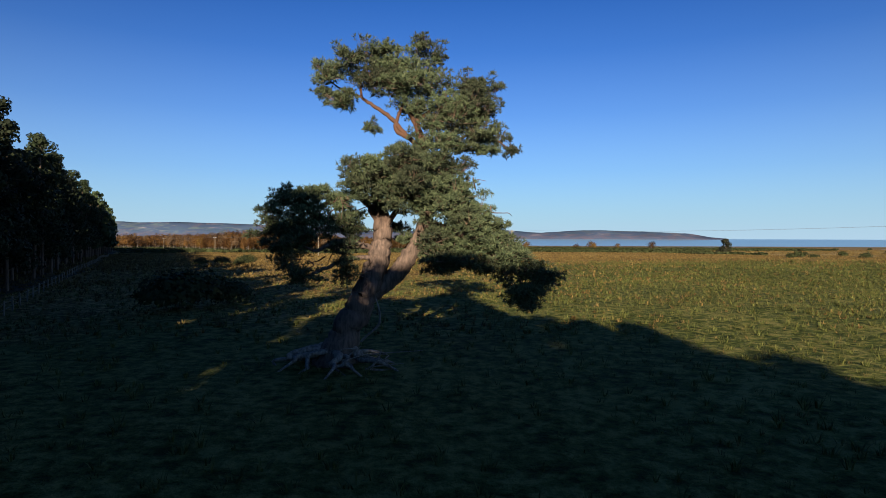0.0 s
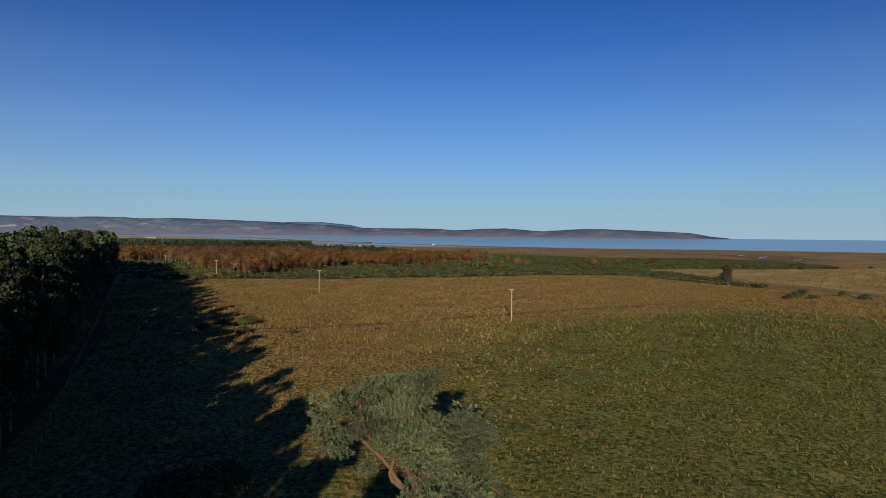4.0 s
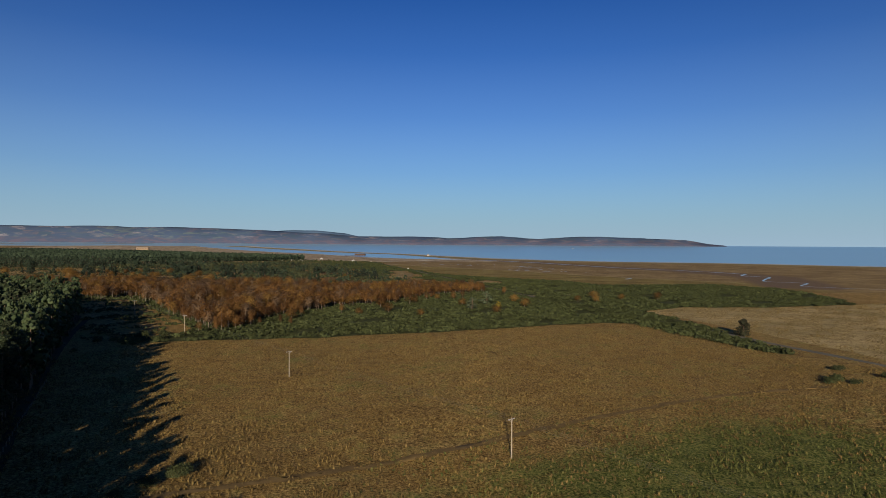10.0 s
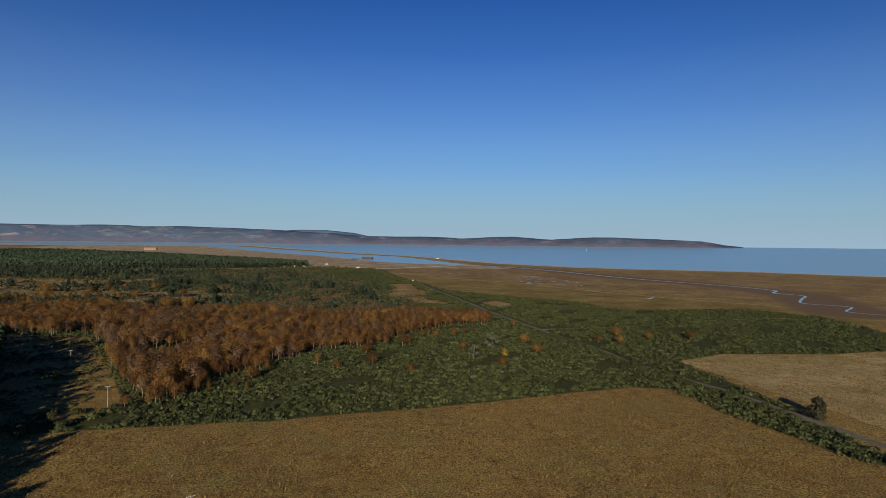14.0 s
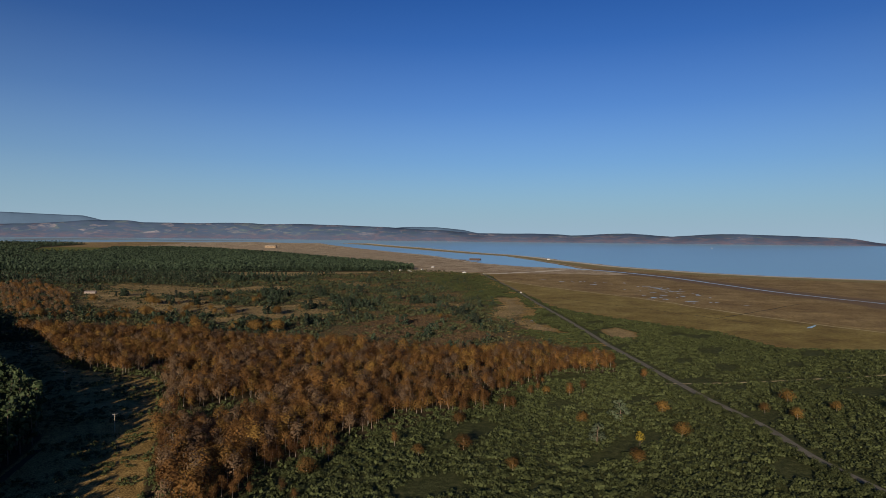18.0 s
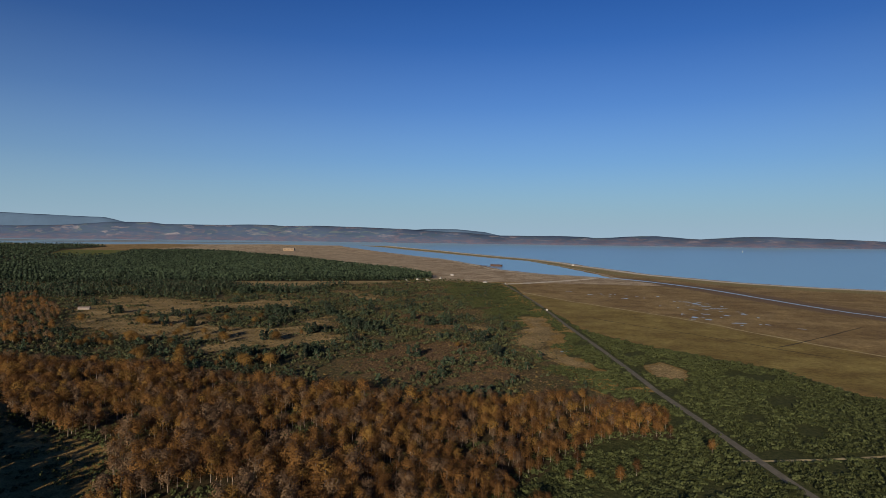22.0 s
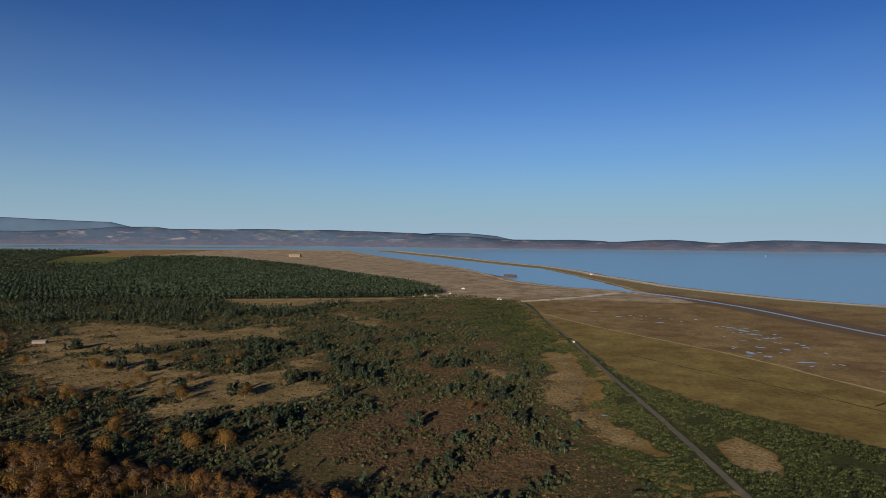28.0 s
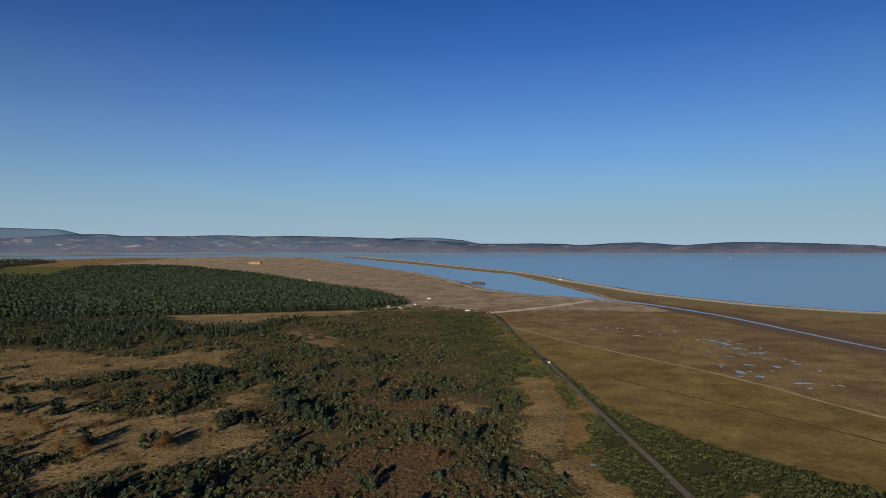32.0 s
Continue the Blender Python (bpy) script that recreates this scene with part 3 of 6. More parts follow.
marsh_c = ramp(nt, both, [(0.4, (0.135, 0.092, 0.044)), (0.49, (0.205, 0.144, 0.07)), (0.6, (0.27, 0.194, 0.098))])
marsh_c = mix(nt, 1.0, marsh_c, ramp(nt, coarse, [(0.35, (0.8, 0.78, 0.75)), (0.65, (1.2, 1.2, 1.1))]), "MULTIPLY")
meadow_c = ramp(nt, both, [(0.4, (0.145, 0.106, 0.037)), (0.49, (0.195, 0.146, 0.052)), (0.6, (0.245, 0.188, 0.07))])
meadow_c = mix(nt, 1.0, meadow_c, ramp(nt, coarse, [(0.35, (0.78, 0.74, 0.7)), (0.65, (1.15, 1.18, 1.1))]), "MULTIPLY")
moor_c = ramp(nt, both, [(0.4, (0.18, 0.135, 0.088)), (0.49, (0.31, 0.245, 0.165)), (0.6, (0.43, 0.355, 0.25))])
moor_c = mix(nt, 1.0, moor_c, ramp(nt, coarse, [(0.38, (0.72, 0.68, 0.62)), (0.6, (1.12, 1.12, 1.12))]), "MULTIPLY")
mud_c = ramp(nt, both, [(0.4, (0.105, 0.07, 0.042)), (0.6, (0.175, 0.12, 0.074))])
dune_c = ramp(nt, both, [(0.4, (0.12, 0.098, 0.042)), (0.6, (0.27, 0.22, 0.105))])
sand_c = ramp(nt, both, [(0.38, (0.26, 0.2, 0.12)), (0.6, (0.42, 0.34, 0.23))])
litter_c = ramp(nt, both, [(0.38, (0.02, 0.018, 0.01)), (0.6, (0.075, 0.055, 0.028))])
tufty = ramp(nt, mid, [(0.36, (0.88, 0.87, 0.86)), (0.5, (1.0, 1.0, 1.0)), (0.64, (1.08, 1.08, 1.07))])
broad = ramp(nt, noise_tex(nt, 0.012, 5.0, 0.65, pos), [(0.4, (0.82, 0.78, 0.74)), (0.6, (1.14, 1.14, 1.12))])
marsh_c, meadow_c, moor_c = (mix(nt, 1.0, mix(nt, 1.0, c, tufty, "MULTIPLY"), broad, "MULTIPLY") for c in (marsh_c, meadow_c, moor_c))
col = tan
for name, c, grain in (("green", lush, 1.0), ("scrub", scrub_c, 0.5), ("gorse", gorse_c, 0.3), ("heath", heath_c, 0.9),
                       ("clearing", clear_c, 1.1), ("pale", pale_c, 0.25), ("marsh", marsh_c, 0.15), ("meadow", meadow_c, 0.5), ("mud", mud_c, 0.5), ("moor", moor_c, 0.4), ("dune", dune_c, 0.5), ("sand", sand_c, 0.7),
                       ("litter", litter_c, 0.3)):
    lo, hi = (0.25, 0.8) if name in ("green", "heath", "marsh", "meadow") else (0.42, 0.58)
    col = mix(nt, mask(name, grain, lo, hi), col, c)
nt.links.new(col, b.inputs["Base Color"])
bump(nt, b, both, 1.0, 0.5)

ground_me = quad_mesh("ground", np.column_stack([X.ravel(), Y.ravel(), Z.ravel()]), F, [M_GROUND], smooth=True)
for name, arr in masks.items():
    ground_me.attributes.new(name, "FLOAT", "POINT").data.foreach_set("value", arr.ravel().astype(np.float32))
ground = tagged(new("ground", ground_me), "rough autumn grassland, gorse heath and brown saltmarsh down to the firth", "ground", kind="structure")

# ---- water ----
M_SEA, nt, b = shader("sea_water", 0.28, 0.5)
b.inputs["Base Color"].default_value = (0.2, 0.355, 0.47, 1)
b.inputs["IOR"].default_value = 1.33
geo = nt.nodes.new("ShaderNodeNewGeometry")
mp = nt.nodes.new("ShaderNodeMapping")
mp.inputs["Scale"].default_value = (0.02, 0.05, 0.05)
nt.links.new(geo.outputs["Position"], mp.inputs["Vector"])
bump(nt, b, noise_tex(nt, 1.0, 6.0, 0.65, mp.outputs[0]), 0.05, 2.0)
sx = np.linspace(-6900, 6900, 60)
sy = np.concatenate([np.arange(-600, 3000, 600), np.linspace(3000, 4960, 30)])
SX, SY = np.meshgrid(sx, sy)
si = np.arange(SX.size).reshape(SX.shape)
sf = np.stack([si[:-1, :-1], si[:-1, 1:], si[1:, 1:], si[1:, :-1]], -1).reshape(-1, 4)
sea_me = quad_mesh("water", np.column_stack([SX.ravel(), SY.ravel(), (rise(SY, SX) - 0.75).ravel()]), sf, [M_SEA], smooth=True)
tagged(new("water", sea_me), "calm blue water of the wide firth", "water", kind="structure")


def ribbon(name, points, width, material, label, category, lift=0.05, taper=None, ragged=0.0, kind="structure", steps=10):
    """A strip that lies on the ground along a line."""
    r = np.random.default_rng(len(points) * 7 + int(width * 10))
    c = curve_through([(x, y, 0) for x, y in points], steps)
    t = np.gradient(c, axis=0)
    t /= np.linalg.norm(t, axis=1)[:, None]
    side = np.column_stack([t[:, 1], -t[:, 0], 0 * t[:, 0]])
    w = np.full(len(c), width / 2.0) * (1 if taper is None else np.interp(np.linspace(0, 1, len(c)), np.linspace(0, 1, len(taper)), taper))
    rows = []
    for k in (-1.0, -0.33, 0.33, 1.0):
        o = c + side * (w * (k + ragged * r.normal(size=len(c))))[:, None]
        o[:, 2] = ground_z(o[:, 0], o[:, 1]) + lift - (0.04 if abs(k) == 1 else 0)
        rows.append(o)
    v = np.stack(rows, 1).reshape(-1, 3)
    i = np.arange(len(v)).reshape(-1, 4)
    f = np.concatenate([np.stack([i[:-1, j], i[:-1, j + 1], i[1:, j + 1], i[1:, j]], -1) for j in range(3)])
    return tagged(new(name, quad_mesh(name, v, f, [material], smooth=True)), label, category, kind=kind)


M_ROAD = plain_material("tarmac", (0.125, 0.112, 0.088), 1.0, 0.05, 0.25, 0.3)
# track sand taken down to near black: the wood's shade in its colour
M_SHADED_TRACK = plain_material("shaded_track", (0.04, 0.034, 0.018), 0.95, 0.1, 0.25, 0.4)
M_DITCH = plain_material("ditch", (0.05, 0.036, 0.02), 0.95, 0.1, 0.3, 0.3)
M_PALE_TRACK = plain_material("pale_track", (0.34, 0.27, 0.14), 0.95, 0.1, 0.25, 0.1)
M_MUDFLAT = plain_material("wet_mud", (0.2, 0.17, 0.14), 0.5, 0.4, 0.3, 0.02)
M_RUT = plain_material("trodden_grass", (0.14, 0.092, 0.036), 0.95, 0.1, 0.35, 0.3)
ribbon("road", ROAD_LINE, 4.4, M_ROAD, "straight single-track tarmac road through the gorse", "road", 0.12)
ribbon("track", [(-6, -60), (-20, -18), (-34, 10), (-42, 30), (-52, 60), (-70, 108), (-105, 180), (-150, 280), (-182, 360)], 3.0, M_SHADED_TRACK,
       "sandy farm track along the pine wood, colour darkened for shade", "track", 0.1, ragged=0.06)
ribbon("path", [(95, 519), (120, 525), (164, 540), (219, 561), (290, 590), (350, 600)], 2.2, M_PALE_TRACK, "pale sandy path through gorse", "path", 0.1, ragged=0.2)
ribbon("bank", [(-49, 1350), (24, 1229), (101, 1128), (161, 1052), (202, 986), (231, 930), (300, 820), (400, 700)], 4.0, M_PALE_TRACK,
       "pale grassy bank across the saltmarsh", "bank", 0.15, ragged=0.2)
ribbon("ditch", [(222, 845), (245, 868), (300, 930), (370, 1010)], 2.2, M_DITCH, "dark drainage ditch in the saltmarsh", "ditch", 0.1, ragged=0.2)
ribbon("ditch", [(60, 1010), (105, 960), (160, 905), (205, 850), (250, 800)], 1.8, M_DITCH, "dark drainage ditch in the saltmarsh", "ditch", 0.1, ragged=0.25)
ribbon("track", FRONT_TRACK, 7.0, M_PALE_TRACK,
       "pale sandy track before the plantation", "track", 0.1, ragged=0.1)
ribbon("path", [(-390, 1300), (-304, 1210), (-221, 1100), (-165, 1005), (-112, 935), (-62, 878)], 2.4, M_RUT, "worn sandy path across the heath", "path", 0.1, ragged=0.5)
for flat in ([(-4300, 3930), (-3900, 4020), (-3500, 4110), (-3100, 4230), (-2750, 4330)], [(-3939, 3900), (-3502, 3960), (-3083, 4090), (-2665, 4260)], [(-2919, 4150), (-2444, 4290), (-2151, 4400), (-1840, 4500)]):
    ribbon("mudflat", flat, 60, M_MUDFLAT, "low brown mudflat in the shallow firth", "mudflat", 0.1, [0.2, 1.0, 0.7, 1.0, 0.2], 0.2)
ribbon("rut", [(-60, 104), (-36, 115), (-15, 123), (6, 132), (40, 153), (83, 174), (130, 187)], 2.2, M_RUT, "brown line of rushes across the field", "rut", 0.3, ragged=0.45)
ribbon("creek", [(150, 1800), (200, 1745), (260, 1650), (313, 1538), (345, 1440), (366, 1363), (395, 1260), (412, 1208), (450, 1125), (481, 1068), (515, 990), (530, 930),
                 (500, 880), (515, 840), (480, 790), (450, 740), (475, 700), (440, 655), (470, 618), (520, 600)], 11, M_SEA,
       "winding tidal creek in the saltmarsh", "creek", 0.12, [1.6, 0.9, 0.6, 0.5, 0.42, 0.3, 0.24, 0.2], 0.15)


M_SHINGLE = plain_material("shingle", (0.5, 0.44, 0.34), 0.9, 0.2, 0.2, 0.1)
ribbon("beach", [(-1101, 4193), (-640, 3717), (-375, 3349), (-90, 2951), (45, 2630), (100, 2430), (185, 2200), (262, 1975), (340, 1850), (440, 1715), (575, 1622), (700, 1580), (812, 1535), (930, 1440),
                 (1040, 1330), (1300, 1165), (1600, 975), (2200, 620)], 22, M_SHINGLE, "pale shingle beach along the firth", "beach", 0.2, ragged=0.15)
ribbon("beach", [(-787, 3268), (-480, 2815), (-248, 2290), (-160, 2055), (-20, 1885), (110, 1810), (160, 1745)], 8, M_SHINGLE, "pale sandy channel bank", "beach", 0.2, ragged=0.25)
ribbon("path", [(-95, 1520), (-20, 1590), (60, 1690), (120, 1770)], 20, M_SHINGLE, "pale sandy flat beside the channel", "path", 0.12, ragged=0.3)


def pool(at, rx, ry, turn, label="small blue pool on the saltmarsh"):
    r = np.random.default_rng(int(at[0] * 3 + at[1]))
    a = np.linspace(0, 2 * np.pi, 25)[:-1]
    k = 1 + 0.28 * np.sin(2 * a + r.uniform(0, 6)) + 0.2 * np.sin(3 * a + r.uniform(0, 6)) + 0.12 * np.sin(5 * a + r.uniform(0, 6))
    c, s = math.cos(turn), math.sin(turn)
    x, y = 0.5 * rx * k * np.cos(a), 0.55 * ry * k * np.sin(a)
    v = [(at[0] + c * p - s * q, at[1] + s * p + c * q) for p, q in zip(x, y)]
    z = float(max(ground_z(p, q) for p, q in v)) + 0.06
    me = bpy.data.meshes.new("pool")
    me.from_pydata([(p, q, z) for p, q in v], [], [tuple(range(24))])
    me.materials.append(M_SEA)
    return tagged(new("pool", me), label, "pool", kind="structure")


pool((20, 774), 8, 3.5, 0.2, "small dark pond in rough grass by the road")
for p in (((76, 1338), 16, 4, 0.6), ((232, 1225), 10, 14, 0.4), ((238, 1195), 7, 16, 0.9), ((222, 1250), 16, 5, 0.2), ((193, 1054), 9, 12, 0.5),
          ((205, 1038), 8, 6, 0.1), ((234, 1011), 14, 7, 0.2), ((132, 1281), 9, 7, 0.4), ((250, 1165), 5, 9, 0.7), ((292, 790), 22, 4, 0.9),
          ((240, 1086), 5, 12, 0.5), ((270, 1120), 7, 5, 0.5), ((40, 1390), 12, 4, 0.3), ((215, 1262), 6, 4, 0.8)):
    pool(*p)

pr = np.random.default_rng(61)
for cx, cy, sx, sy, n in ((228, 1190, 34, 48, 16), (150, 1290, 40, 40, 6), (205, 1045, 22, 24, 8), (90, 1350, 30, 16, 5), (260, 1080, 30, 40, 6)):
    for _ in range(n):
        pool((cx + sx * pr.normal(), cy + sy * pr.normal()), pr.uniform(2, 7), pr.uniform(2, 9), pr.uniform(0, 1))

# ---- far hills across the firth ----
HILL_X = [-6500, -5400, -4623, -4258, -4028, -3808, -3595, -3492, -3391, -3096, -3000, -2721, -2540, -2363, -2272, -2175, -2080, -1802, -1536, -1279, -1112, -1030, -948, -867, -706, -627, -548, -469, -390, -156, 78, 234, 312, 390, 548, 627, 706, 786, 867, 948, 1030, 1112, 1279, 1364, 1536, 1712, 1893, 2080, 2175, 2272, 2371, 2500]
HILL_Z = [150, 148, 151, 140, 143, 150, 161, 170, 180, 181, 167, 165, 165, 171, 171, 168, 161, 166, 160, 153, 148, 143, 138, 133, 126, 125, 117, 111, 106, 105, 106, 103, 96, 97, 108, 111, 112, 109, 105, 98, 94, 100, 112, 115, 114, 110, 105, 98, 93, 85, 68, 54]
M_HILL, nt, b = shader("hazed_far_hills", 1.0, 0.0)
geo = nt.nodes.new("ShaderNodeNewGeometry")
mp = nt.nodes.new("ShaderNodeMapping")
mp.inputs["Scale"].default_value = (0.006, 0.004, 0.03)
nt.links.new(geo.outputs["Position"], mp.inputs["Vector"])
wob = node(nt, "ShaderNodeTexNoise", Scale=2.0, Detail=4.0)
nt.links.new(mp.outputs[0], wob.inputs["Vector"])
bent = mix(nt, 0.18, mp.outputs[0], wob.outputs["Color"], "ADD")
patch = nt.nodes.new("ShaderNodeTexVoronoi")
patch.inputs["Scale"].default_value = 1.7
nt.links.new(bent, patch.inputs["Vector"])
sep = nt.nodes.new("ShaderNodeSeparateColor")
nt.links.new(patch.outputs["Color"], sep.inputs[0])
# field, wood and cliff tones below carry the distance haze in their colour
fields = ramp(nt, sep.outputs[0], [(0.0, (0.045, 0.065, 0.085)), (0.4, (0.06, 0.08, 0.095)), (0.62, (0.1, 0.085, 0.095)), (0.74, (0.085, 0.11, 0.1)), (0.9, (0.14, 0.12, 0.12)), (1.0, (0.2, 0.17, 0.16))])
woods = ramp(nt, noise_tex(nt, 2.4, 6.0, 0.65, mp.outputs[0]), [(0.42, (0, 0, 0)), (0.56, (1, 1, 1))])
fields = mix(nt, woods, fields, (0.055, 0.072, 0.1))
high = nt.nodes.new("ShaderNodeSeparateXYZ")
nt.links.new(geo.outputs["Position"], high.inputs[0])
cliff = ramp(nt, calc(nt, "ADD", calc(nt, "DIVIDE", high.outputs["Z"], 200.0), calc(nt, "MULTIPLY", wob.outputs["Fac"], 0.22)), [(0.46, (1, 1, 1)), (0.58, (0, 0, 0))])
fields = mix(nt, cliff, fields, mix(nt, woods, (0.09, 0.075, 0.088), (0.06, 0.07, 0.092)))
# blue cast over the whole slope: haze put into the base colour
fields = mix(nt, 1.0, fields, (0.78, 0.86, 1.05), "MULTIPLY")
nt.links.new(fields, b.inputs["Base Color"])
# one flat blue: distance haze put into the mountains' base colour
M_FAR_HILL = plain_material("hazed_far_mountains", (0.055, 0.088, 0.14), 1.0, 0.0, 0.12, 0.004)


def hill_range(name, xs, zs, y0, depth, label, bumpy, mat):
    hx = np.arange(xs[0], xs[-1] + 1, 30.0)
    top = np.interp(hx, xs, zs) + bumpy * (lumps(hx, hx * 0, 130, 1) + 0.6 * lumps(hx, hx * 0 + 50, 45, 3))
    prof = np.array([(0, 0), (0.04, 0.16), (0.12, 0.34), (0.3, 0.55), (0.55, 0.8), (0.8, 0.96), (1, 1), (1.15, 0.9)])
    base = rise(y0) - 1.0
    v = np.stack([np.stack([hx, np.full_like(hx, y0) - 0.25 * np.maximum(0, -hx - 2300) + d * depth + 18 * lumps(hx, hx * 0 + d * 300, 90, 2),
                            base - 6 + (top - base + 6) * h + (4 * lumps(hx, hx * 0 + 900 * d, 60, d) if 0 < h < 1 else 0)], -1) for d, h in prof], 0)
    i = np.arange(v.shape[0] * v.shape[1]).reshape(v.shape[:2])
    f = np.stack([i[:-1, :-1], i[:-1, 1:], i[1:, 1:], i[1:, :-1]], -1).reshape(-1, 4)
    return tagged(new(name, quad_mesh(name, v.reshape(-1, 3), f, [mat], smooth=True)), label, "hills", kind="structure")


hill_range("backdrop_hills", HILL_X, HILL_Z, 4560, 120, "wooded hills with pale fields across the firth, blue haze in their colour", 1.2, M_HILL)
hill_range("backdrop_far_hills", [-6500, -5600, -5000, -4700, -4400, -4100, -3800, -3500, -3300, -2500, -1500, -1100, -900, -700, -500, -300], [225, 235, 243, 253, 250, 240, 228, 216, 170, 160, 135, 139, 151, 148, 132, 90], 4700, 80, "distant mountains, faint blue haze in their colour", 2.0, M_FAR_HILL)

# ---- plants: templates ----
def birch_template(seed, leaves, leaf, trunks=1, height=10.0):
    r = np.random.default_rng(seed)
    h = height
    lean = r.normal(0, 0.35, 2)
    tv, tf = tube([(0, 0, -0.3), (lean[0] * 0.3, lean[1] * 0.3, h * 0.35), (lean[0] * 0.6, lean[1] * 0.6, h * 0.55), (lean[0] * 0.8, lean[1] * 0.8, h * 0.75)],
                  [0.13, 0.1, 0.06, 0.02], 4)
    pieces = [(tv, tf, 0)]
    pts, outs = [], []
    puffs = 8
    n = leaves // puffs
    for k in range(puffs):
        t = (k + r.uniform(0, 0.7)) / puffs
        a = 2.4 * k + r.uniform(-0.5, 0.5)
        off = 2.0 * math.sin(math.pi * (0.24 + 0.66 * t)) * r.uniform(0.6, 1.0)
        c = np.array([lean[0] * t + off * math.cos(a), lean[1] * t + off * math.sin(a), h * (0.34 + 0.5 * t)])
        d = r.normal(size=(n, 3))
        d /= np.linalg.norm(d, axis=1)[:, None]
        p = c + d * np.array([1.6, 1.6, 1.4]) * (1.1 - 0.2 * t) * r.uniform(0.5, 1.05, (n, 1))
        o = (p - (lean[0] * 0.6, lean[1] * 0.6, h * 0.5)) * (1, 1, 0.7)
        pts.append(p)
        outs.append(d * 0.25 + o / (np.linalg.norm(o, axis=1)[:, None] + 1e-6))
    lv, lf = leaf_quads(np.vstack(pts), leaf, r, out=np.vstack(outs) * 2.6)
    pieces.append((lv, lf, 1))
    return join(pieces)


def pine_template(seed, tufts, leaf, height=17.0, crown_from=0.4, radius=2.8, blobs=9, sides=5):
    """Forest Scots pine: bare trunk below, rounded irregular plates of needles above."""
    r = np.random.default_rng(seed)
    h = height
    bend = r.normal(0, 0.4, 2)
    pieces = [(*tube([(0, 0, -0.3), (bend[0] * 0.3, bend[1] * 0.3, h * 0.4), (bend[0], bend[1], h * 0.75), (bend[0] * 1.1, bend[1] * 1.1, h * 0.95)],
                     [0.2, 0.16, 0.11, 0.04], sides), 0)]
    pts, outs = [], []
    for k in range(blobs):
        t = (k + r.uniform(0, 0.8)) / blobs
        a = r.uniform(0, 6.28)
        out = radius * r.uniform(0.25, 0.75) * math.sin(math.pi * min(1, 0.28 + 0.72 * t)) ** 0.6
        c = np.array([bend[0] + out * math.cos(a), bend[1] + out * math.sin(a), h * (crown_from + (0.97 - crown_from) * t)])
        n = tufts // blobs
        d = r.normal(size=(n, 3))
        d /= np.linalg.norm(d, axis=1)[:, None]
        s = np.array([1.0, 1.0, 0.6]) * radius * r.uniform(0.38, 0.6) * (1.1 - 0.35 * t) * min(1.0, (13 / blobs) ** 0.45)
        pts.append(c + d * s * r.uniform(0.6, 1.05, (n, 1)))
        outs.append(d)
        mid = np.array([bend[0] * 0.8, bend[1] * 0.8, c[2] - 0.8])
        if sides > 4:
            pieces.append((*tube([mid, (mid + c) / 2 + (0, 0, 0.25), c], [0.07, 0.05, 0.02], 3), 0))
    lv, lf = leaf_quads(np.vstack(pts), leaf, r, 0.1, out=np.vstack(outs))
    pieces.append((lv, lf, 1))
    return join(pieces)


def bush_template(seed, tufts, leaf, width=1.5, height=1.6, flat=0.05):
    r = np.random.default_rng(seed)
    pts, outs = [], []
    for k in range(4):
        c = np.array([r.uniform(-0.5, 0.5) * width, r.uniform(-0.5, 0.5) * width, height * r.uniform(0.15, 0.4)])
        n = tufts // 4
        d = r.normal(size=(n, 3))
        d[:, 2] = np.abs(d[:, 2])
        d /= np.linalg.norm(d, axis=1)[:, None]
        pts.append(c + d * np.array([0.62 * width, 0.62 * width, 0.62 * height]) * r.uniform(0.7, 1.05, (n, 1)))
        outs.append(d)
    lv, lf = leaf_quads(np.vstack(pts), leaf, r, flat, out=np.vstack(outs))
    return lv, lf, np.zeros(len(lf), int)


def tuft_template(seed, blades, height, spread, width):
    r = np.random.default_rng(seed)
    a = r.uniform(0, 6.28, blades)
    base = np.column_stack([np.cos(a), np.sin(a), 0 * a]) * (spread * 0.35 * r.uniform(0, 1, blades))[:, None]
    tip = np.column_stack([np.cos(a) * spread * r.uniform(0.4, 1, blades), np.sin(a) * spread * r.uniform(0.4, 1, blades), height * r.uniform(0.6, 1.1, blades)])
    side = np.column_stack([-np.sin(a), np.cos(a), 0 * a]) * width
    m = (base + tip) / 2 + (0, 0, height * 0.12)
    v = np.stack([base - side, base + side, m + side * 0.8, m - side * 0.8], 1).reshape(-1, 3)
    v2 = np.stack([m - side * 0.8, m + side * 0.8, tip + side * 0.15, tip - side * 0.15], 1).reshape(-1, 3)
    f = np.arange(blades * 4).reshape(-1, 4)
    return np.vstack([v, v2]), np.vstack([f, f + blades * 4]), np.zeros(blades * 2, int)


def split_tree(name, template, mats, trunk_mat=0):
    """The meshes of a tree's trunk and crown from one template."""
    v, f, m = template
    out = []
    for k, part_name in ((0, "trunk"), (1, "crown")):
        g = f[m == k]
        used, inv = np.unique(g, return_inverse=True)
        out.append(quad_mesh(name + "_" + part_name, v[used], inv.reshape(-1, 4), [mats[k]]))
    return out


def single_trees(name, templates, mats, places, scales, r, label, category, group):
    """Trees as things of their own, with trunk and crown as parts."""
    meshes = [split_tree(name, t, mats) for t in templates]
    for (x, y, z), s in zip(places, scales):
        tr, cr = meshes[r.integers(len(meshes))]
        e = thing(name, (x, y, z), label, category, group, turn=math.degrees(r.uniform(0, 6.28)), size=float(s))
        for pn, me in (("trunk", tr), ("crown", cr)):
            ob = new(pn, me)
            ob.parent = e


